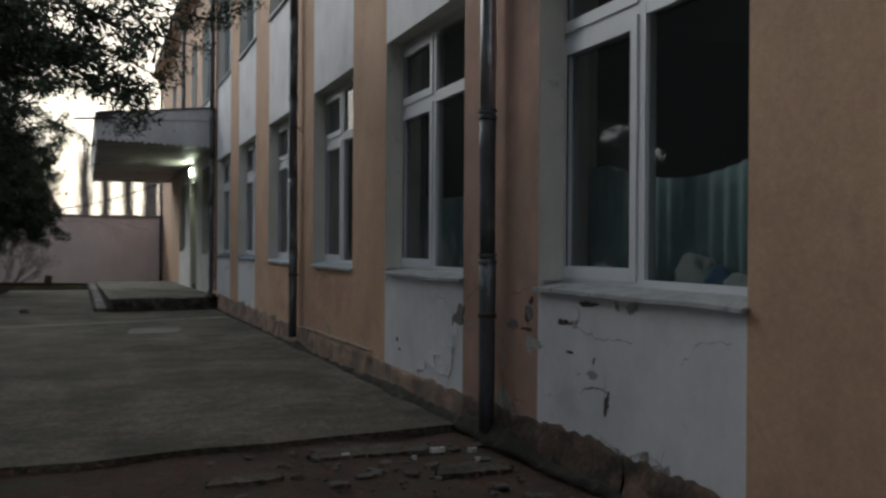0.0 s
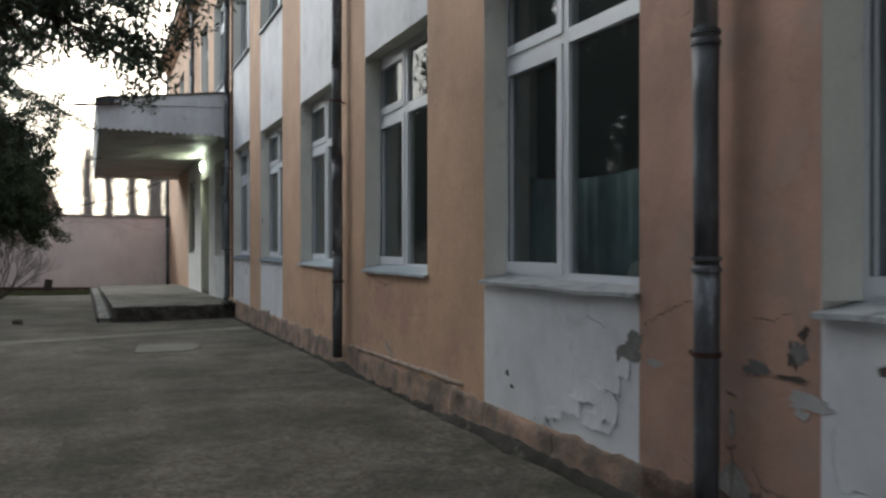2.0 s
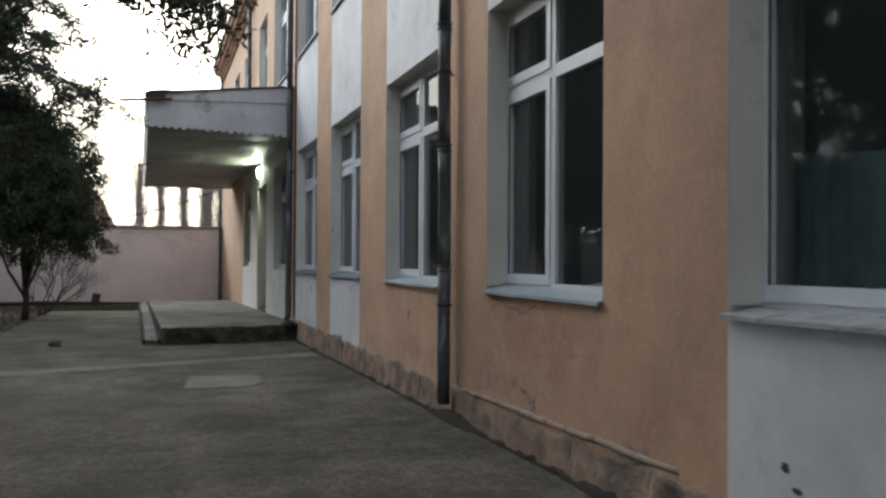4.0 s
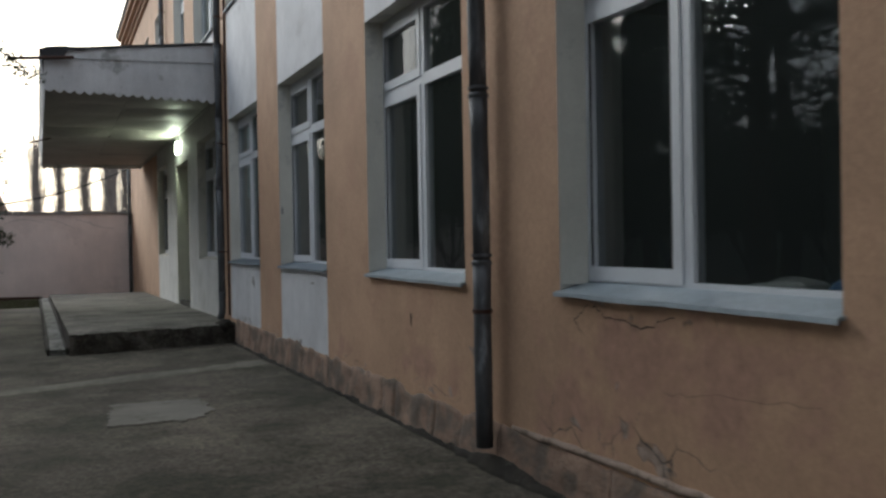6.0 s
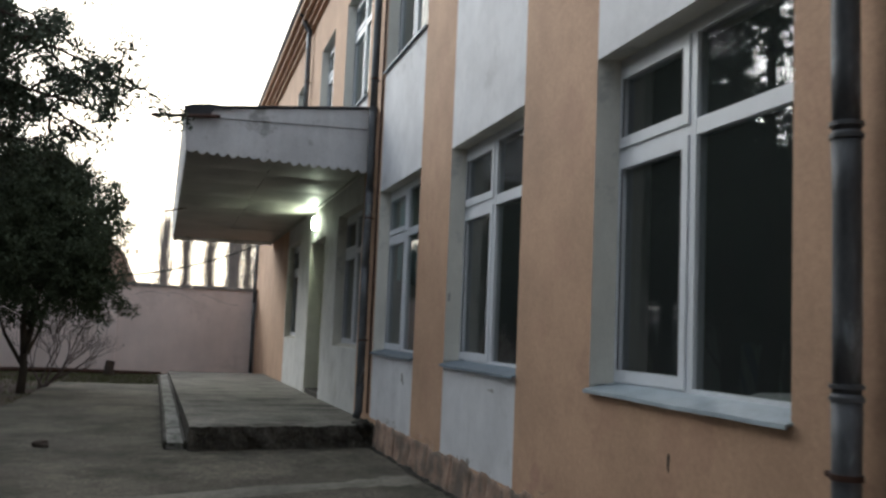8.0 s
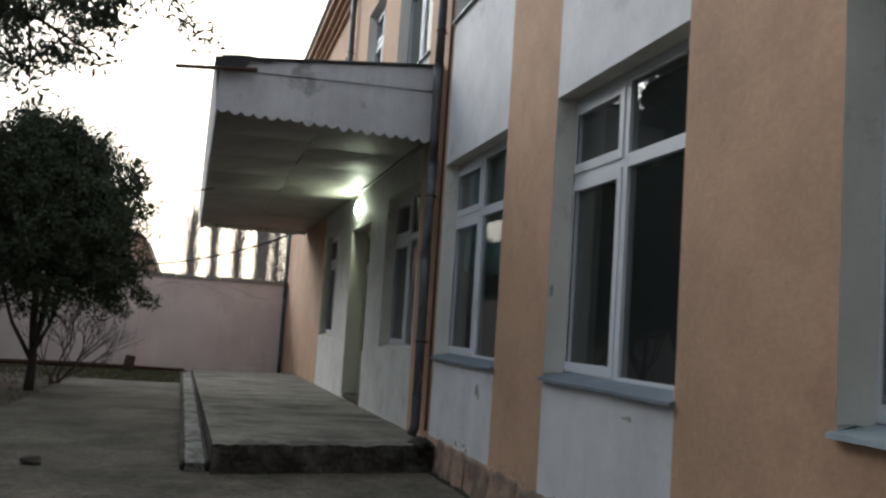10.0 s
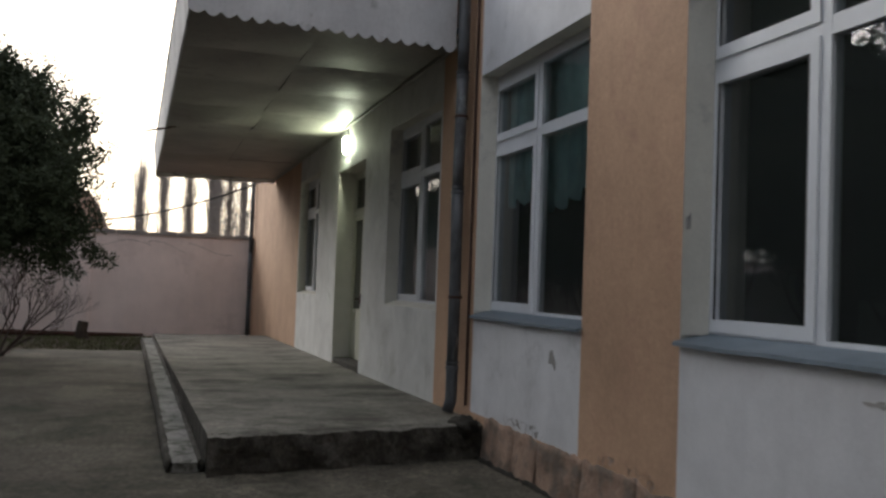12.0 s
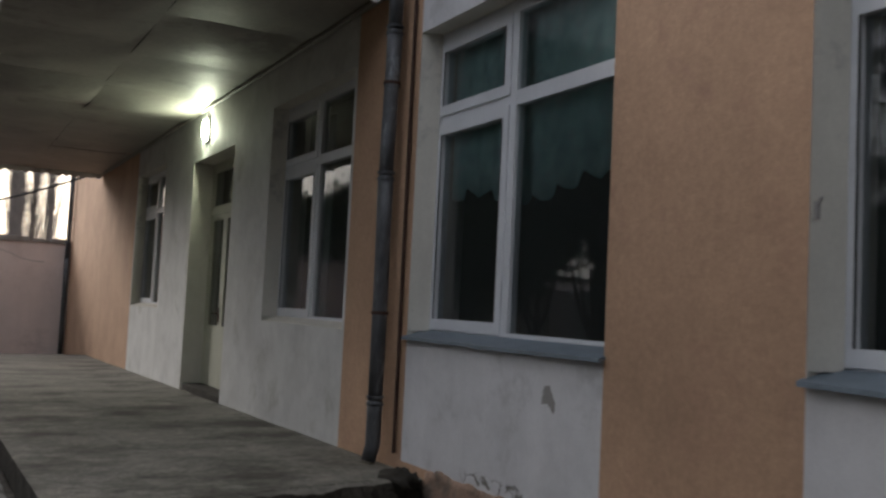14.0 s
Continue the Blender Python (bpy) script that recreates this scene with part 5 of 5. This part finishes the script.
def conifer(x, y, height, tips, label, seed, per=80, cluster=0.15, size=0.06, twig_step=0.22, spread=0.45, bare=2):
    rng = random.Random(seed)
    z0 = gz(y) - 0.1
    t = thing("conifer_tree", label, "tree", at=(0, 0, 0))
    bm = bmesh.new()
    pts = [(x + 0.12 * math.sin(k * 1.3 + seed), y + 0.1 * math.cos(k * 1.1), z0 + height * k / 8) for k in range(9)]
    tube(bm, pts, [0.22 * (1 - 0.1 * k) + 0.01 for k in range(9)], 12)
    part("trunk", bm, m_bark, t, smooth=True)
    ends = []
    for tx, ty, tz, zb in tips:
        bm = bmesh.new()
        u = min(max((zb - z0) / height, 0.05), 0.98) * 8
        i = int(u)
        base = Vector(pts[i]).lerp(Vector(pts[min(i + 1, 8)]), u - i)
        line, rad = limb(rng, base, (tx, ty, tz), rng.uniform(0.02, 0.12), 0.05)
        tube(bm, line, rad, 6)
        L = (Vector(line[-1]) - base).length
        for k in range(bare, len(line)):
            for q in range(max(2, int(L / len(line) / twig_step * 2.4))):
                a = line[k - 1].lerp(line[k], rng.random())
                reach = spread * rng.uniform(0.4, 1.25)
                e = a + Vector((rng.uniform(-1, 1), rng.uniform(-1, 1), rng.uniform(-0.7, 0.7))).normalized() * reach
                tube(bm, [a, a.lerp(e, 0.5) + Vector((0, 0, 0.04)), e], [0.011, 0.008, 0.004], 4, False)
                ends += [e, a.lerp(e, 0.6)]
        ends.append(line[-1])
        part("limb", bm, m_bark, t)
    leaves("crown", [tuple(e) for e in ends], cluster, per, size, m_leaf, t, seed)
    return t


def ring_tips(rng, x, y, z_lo, z_hi, r_lo, r_hi, count, keep):
    out = []
    while len(out) < count:
        a, z = rng.uniform(0, 2 * math.pi), rng.uniform(z_lo, z_hi)
        r = r_lo + (r_hi - r_lo) * rng.random() * (1 - 0.45 * (z - z_lo) / (z_hi - z_lo))
        tx, ty = x + r * math.cos(a), y + r * math.sin(a)
        if keep(tx, ty, z):
            out.append((tx, ty, z, z + rng.uniform(-0.3, 0.9)))
    return out


rng = random.Random(40)
# overhanging tree beside the start of the walk: some low sprays reach over the path
tips1 = [(1.85, 11.6, 4.0, 4.6), (1.55, 11.2, 3.6, 4.4), (0.95, 11.0, 2.75, 4.0), (0.7, 11.4, 3.05, 3.9), (0.3, 10.6, 3.3, 3.8), (-0.2, 10.4, 3.6, 4.0), (0.4, 12.4, 3.9, 4.4),
         (-0.5, 11.4, 3.1, 3.6), (1.2, 12.3, 4.5, 5.0), (0.2, 11.2, 4.6, 5.0), (-0.6, 12.5, 3.4, 3.8), (-1.1, 10.6, 2.9, 3.3), (-1.2, 12.2, 4.3, 4.6), (-0.9, 9.6, 3.9, 4.2)]
tips1 += [(-0.57, 11.60, 3.34, 3.94), (-0.25, 11.40, 3.42, 4.02), (0.41, 11.90, 3.46, 4.06), (0.76, 11.10, 3.36, 3.96), (1.11, 10.90, 3.50, 4.10), (0.91, 11.60, 3.06, 3.66), (0.13, 10.60, 2.95, 3.55), (-0.47, 11.10, 2.65, 3.25), (1.16, 11.60, 3.24, 3.84)]
tips1 += ring_tips(rng, -4.0, 11.5, 2.8, 8.5, 1.2, 3.6, 30, lambda a, b, c: True)
tips1 += [(-0.7 - 0.25 * (k % 5), 12.6 + 0.22 * k, 2.9 + 0.33 * (k * 5 % 9), 4.0 + 0.2 * (k % 7)) for k in range(14)]
conifer(-4.0, 11.5, 9.5, tips1, "tall dark conifer whose sprays overhang the yard", 41, per=72)
tips2 = [(0.2, 17.9, 3.4, 4.0), (0.02, 17.6, 3.1, 3.7), (-0.1, 18.0, 2.98, 3.5), (-0.3, 17.5, 4.0, 4.5), (-0.5, 18.1, 2.9, 3.4), (-0.75, 17.6, 3.1, 3.7), (-0.85, 18.1, 2.65, 3.3), (-0.55, 17.2, 3.6, 4.2),
         (-1.1, 17.7, 4.0, 4.6), (-1.1, 17.4, 2.8, 3.4), (-0.4, 18.3, 4.5, 5.1), (-1.4, 18.1, 3.4, 3.9), (-1.1, 18.5, 4.4, 5.0), (-0.95, 17.8, 3.4, 4.0), (-1.5, 17.9, 2.7, 3.2), (-0.9, 17.0, 4.6, 5.2),
         (-0.75, 20.6, 4.0, 4.5), (-1.0, 21.0, 4.6, 5.0), (-1.4, 20.5, 3.5, 4.0), (-1.2, 20.2, 4.2, 4.6)]
tips2 = [(a - 0.18, b - 0.75, c - 0.18, d) if b < 19 else (a, b, c, d) for a, b, c, d in tips2]
tips2 += ring_tips(rng, -4.0, 18.15, 4.0, 9.0, 1.0, 3.0, 22, lambda a, b, c: a < -1.4)
conifer(-4.0, 18.15, 10.0, tips2, "tall dark open-crowned conifer beside the yard", 42, per=130, cluster=0.14, size=0.047, bare=4)



def thuja(x, y, r, z_lo, z_hi, label, seed, count=2300, cluster=0.19, per=52, size=0.085):
    rng = random.Random(seed)
    t = thing("thuja_tree", label, "tree", "belt of conifers" if count > 2300 else "")
    bm = bmesh.new()
    base = gz(y) - 0.1
    tube(bm, [(x, y, base), (x + 0.03, y, base + 0.6), (x - 0.04, y, base + 1.5), (x, y, z_hi - 0.8)], [0.1, 0.08, 0.07, 0.03], 10)
    for k in range(5):
        a = rng.uniform(0, 6.3)
        tube(bm, [(x, y, base + 0.5 + 0.12 * k), (x + 0.4 * math.cos(a), y + 0.4 * math.sin(a), base + 1.3), (x + 0.8 * math.cos(a), y + 0.8 * math.sin(a), base + 2.4)], [0.045, 0.035, 0.02], 8)
    part("trunk", bm, m_bark, t, smooth=True)
    ends, lobes = [], []
    for k in range(26):
        u = (k + 0.5) / 26
        a = k * 2.4 + rng.uniform(-0.4, 0.4)
        wide = r * (0.62 + 0.3 * math.sin(math.pi * (0.2 + 0.7 * u))) * (1 - 0.55 * u ** 3)
        q = wide * rng.uniform(0.45, 0.8)
        lobes.append((x + q * math.cos(a), y + q * math.sin(a), z_lo + 0.35 * r + (z_hi - z_lo - 0.6 * r) * u, wide * rng.uniform(0.38, 0.62)))
    while len(ends) < count:
        cx, cy, cz, cr = rng.choice(lobes)
        d = Vector((rng.gauss(0, 1), rng.gauss(0, 1), rng.gauss(0, 1))).normalized()
        k = cr * (1 - 0.5 * rng.random() ** 2) * (1 + 0.6 * noise.noise(d * 2.6 + Vector((cx, cz, seed))))
        p = Vector((cx, cy, cz)) + Vector((d.x * k, d.y * k, d.z * k * 1.3 + 0.12 * k))
        if p.z > z_lo:
            ends.append(tuple(p))
    # pointed tufts that break the outline
    for _ in range(count // 14):
        p = Vector(rng.choice(ends[:count]))
        d = (p - Vector((x, y, z_lo + 0.4 * (z_hi - z_lo)))).normalized() + Vector((rng.uniform(-0.3, 0.3), rng.uniform(-0.3, 0.3), rng.uniform(0.2, 0.7)))
        ends += [tuple(p + d * 0.11 * k) for k in range(1, 4)]
    leaves("crown", ends, cluster, per, size, m_leaf_far, t, seed, 1.1)
    return t


thuja(-2.7, 31.0, 1.98, 1.15, 5.0, "dense dark green thuja tree on a short trunk", 51, cluster=0.16)
# looser tall crowns that stand above the belt on the west side
rng = random.Random(77)
loose = conifer(-9.2, 17.4, 11.5, ring_tips(rng, -9.2, 17.4, 3.6, 11.0, 0.9, 2.9, 30, lambda a, b, c: True), "tall loose dark conifer in the belt round the yard", 78, per=10, cluster=0.26, size=0.17, twig_step=0.3)
for k, (x, y, h) in enumerate(((-8.9, 22.6, 0.95), (-9.6, 28.6, 1.0), (-8.2, 33.6, 1.1), (-6.0, 25.8, 0.85), (-6.6, 28.2, 1.0))):
    copy_thing(loose, Matrix.Translation((x, y, 0)) @ Matrix.Diagonal((1, 1, h, 1)) @ Matrix.Rotation(1.7 * k + 0.8, 4, "Z") @ Matrix.Translation((9.2, -17.4, 0)))
# dense belt of conifers along the west side and the far corner of the yard, which the panes mirror
belt = thuja(-7.0, 36.5, 2.3, 1.6, 6.8, "dense dark conifer added to fill pane reflections and shade the yard", 52, 2400, 0.28, 11, 0.23)
# copies at y < 12 stay unseen: added to shade near facade and ground
for k, (x, y) in enumerate(((-9.05, 37.6), (-7.7, 33.2), (-8.9, 31.8), (-8.8, 17.3), (-8.8, 13.0), (-8.8, 8.2), (-8.8, 3.4), (-8.7, -1.5), (-8.0, -6.5), (-5.6, 3.0),
                            (-5.6, -3.0), (-5.4, 0.2), (-5.6, 7.2), (-4.6, 5.2), (-4.6, -1.2), (-5.7, 43.6), (-4.8, 47.5), (-7.2, 50.5), (-9.6, 44.5), (-0.6, -8.5), (-4.6, -8.0))):
    copy_thing(belt, Matrix.Translation((x, y, 0.1 * (k % 3))) @ Matrix.Diagonal((1, 1, 0.72, 1) if y > 40 else (1.1, 1.1, 1.9, 1) if y < 12 else (1.1, 1.1, 1.6, 1) if y > 37 or x == -7.7 else (1.05, 1.05, 1.05, 1)) @ Matrix.Rotation(k * 1.1, 4, "Z") @ Matrix.Translation((7.0, -36.5, 0)))
# clipped low trees in front of the west wall
low = thuja(-9.3, 18.8, 1.9, 1.45, 3.2, "low dense dark conifer in front of the white yard wall", 53, 2301, 0.2, 14, 0.15)
for k in range(1, 5):
    copy_thing(low, Matrix.Translation((-9.3 + 0.2 * (k % 2), 18.8 + 2.7 * k, 0)) @ Matrix.Diagonal((1, 1, 0.96 + 0.03 * (k % 3), 1)) @ Matrix.Rotation(1.9 * k, 4, "Z") @ Matrix.Translation((9.3, -18.8, 0)))


def bare_shrub():
    rng = random.Random(61)
    bm = bmesh.new()

    def grow(p, d, L, r, lev):
        pts, q, dd = [p], p, d
        for _ in range(4):
            dd = (dd + Vector((rng.uniform(-0.22, 0.22), rng.uniform(-0.22, 0.22), rng.uniform(-0.08, 0.16)))).normalized()
            q = q + dd * L / 4
            pts.append(q)
        tube(bm, pts, [r * (1 - 0.16 * k) for k in range(5)], 5, False)
        if lev:
            for k in range(3 if lev > 2 else 4):
                e = (dd + Vector((rng.uniform(-0.8, 0.8), rng.uniform(-0.6, 0.6), rng.uniform(-0.3, 0.6)))).normalized()
                grow(pts[rng.randint(2, 4)], e, L * 0.62, r * 0.55, lev - 1)

    z = gz(32) - 0.08
    for d in ((0.75, 0.1, 0.75), (0.5, 0.2, 0.9), (0.95, -0.1, 0.55), (-0.1, 0.1, 1.0), (-0.5, 0.0, 0.8), (0.2, -0.2, 0.95)):
        grow(Vector((-2.45 + rng.uniform(-0.1, 0.1), 32.3, z)), Vector(d).normalized(), 1.1, 0.026, 4)
    tagged(link_mesh("bare_shrub", bm, m_twig), "leafless brown shrub with forking twigs by the thuja", "shrub")


bare_shrub()


# ---- beyond the yard wall ----
def poplar(x, y, h, w, seed):
    rng = random.Random(seed)
    t = thing("poplar_tree", "tall narrow leafless poplar far behind the yard wall", "tree", "row of poplars")
    bm = bmesh.new()
    tube(bm, [(x, y, -0.5), (x + 0.1, y, h * 0.5), (x, y, h)], [0.1, 0.07, 0.02], 8)
    part("trunk", bm, m_poplar, t)
    bm = bmesh.new()
    for k in range(420):
        z = rng.uniform(1.0, h * 0.85)
        a = rng.uniform(0, 6.3)
        L = rng.uniform(1.5, 3.4)
        o = w * 1.25 * rng.uniform(0.2, 1.0) * (0.6 + 0.4 * math.sin(math.pi * z / h))
        tube(bm, [(x, y, z), (x + o * 0.7 * math.cos(a), y + o * 0.7 * math.sin(a), z + L * 0.4), (x + o * math.cos(a), y + o * math.sin(a), z + L)], [0.02, 0.014, 0.008], 4, False)
    part("crown", bm, m_poplar, t)


for k, (x, w) in enumerate(((-0.7, 0.75), (1.1, 0.6), (3.2, 0.65), (4.9, 0.7), (5.4, 0.6), (6.5, 0.75), (7.4, 0.75))):
    poplar(x, 90 + (k % 3) * 1.5, 11 + 0.6 * (k * 7 % 4) - (1.2 if k == 0 else 0), w, 70 + k)


def far_house():
    h = thing("house", "peach-plastered house with a steep roof behind the yard wall", "house", at=(-6.0, 62, 0))
    bm = bmesh.new()
    pts = [(-4, -0.5), (4.15, -0.5), (4.15, 3.1), (3.35, 4.85), (0, 6.2), (-4, 4.0)]
    f = [bm.verts.new((x, -2, z)) for x, z in pts]
    b = [bm.verts.new((x, 5, z)) for x, z in pts]
    bm.faces.new(f)
    bm.faces.new(b[::-1])
    for k in range(len(pts)):
        bm.faces.new((f[k], b[k], b[(k + 1) % len(pts)], f[(k + 1) % len(pts)]))
    part("wall", bm, m_house, h)
    bm = bmesh.new()
    for (xa, za), (xb, zb) in zip(pts[2:5], pts[3:6]):
        v = [bm.verts.new(p) for p in ((xa, -2.25, za + 0.03), (xb, -2.25, zb + 0.03), (xb, 5.2, zb + 0.03), (xa, 5.2, za + 0.03), (xa, -2.25, za + 0.2), (xb, -2.25, zb + 0.2), (xb, 5.2, zb + 0.2), (xa, 5.2, za + 0.2))]
        for a in ((0, 1, 2, 3), (4, 7, 6, 5), (0, 4, 5, 1), (1, 5, 6, 2), (2, 6, 7, 3), (3, 7, 4, 0)):
            bm.faces.new([v[i] for i in a])
    part("roof", bm, m_tile, h)


far_house()

bm = bmesh.new()
pts = []
for k in range(13):
    u = k / 12
    pts.append((2.78 + (-3.4 - 2.78) * u, 36.2 + 4.0 * u, 3.68 + (2.5 - 3.68) * u - 0.45 * math.sin(math.pi * u) * (1 - 0.4 * u)))
tube(bm, pts, 0.022, 6)
tagged(link_mesh("overhead_cable", bm, m_cable), "black sagging overhead cable from the porch corner", "cable")
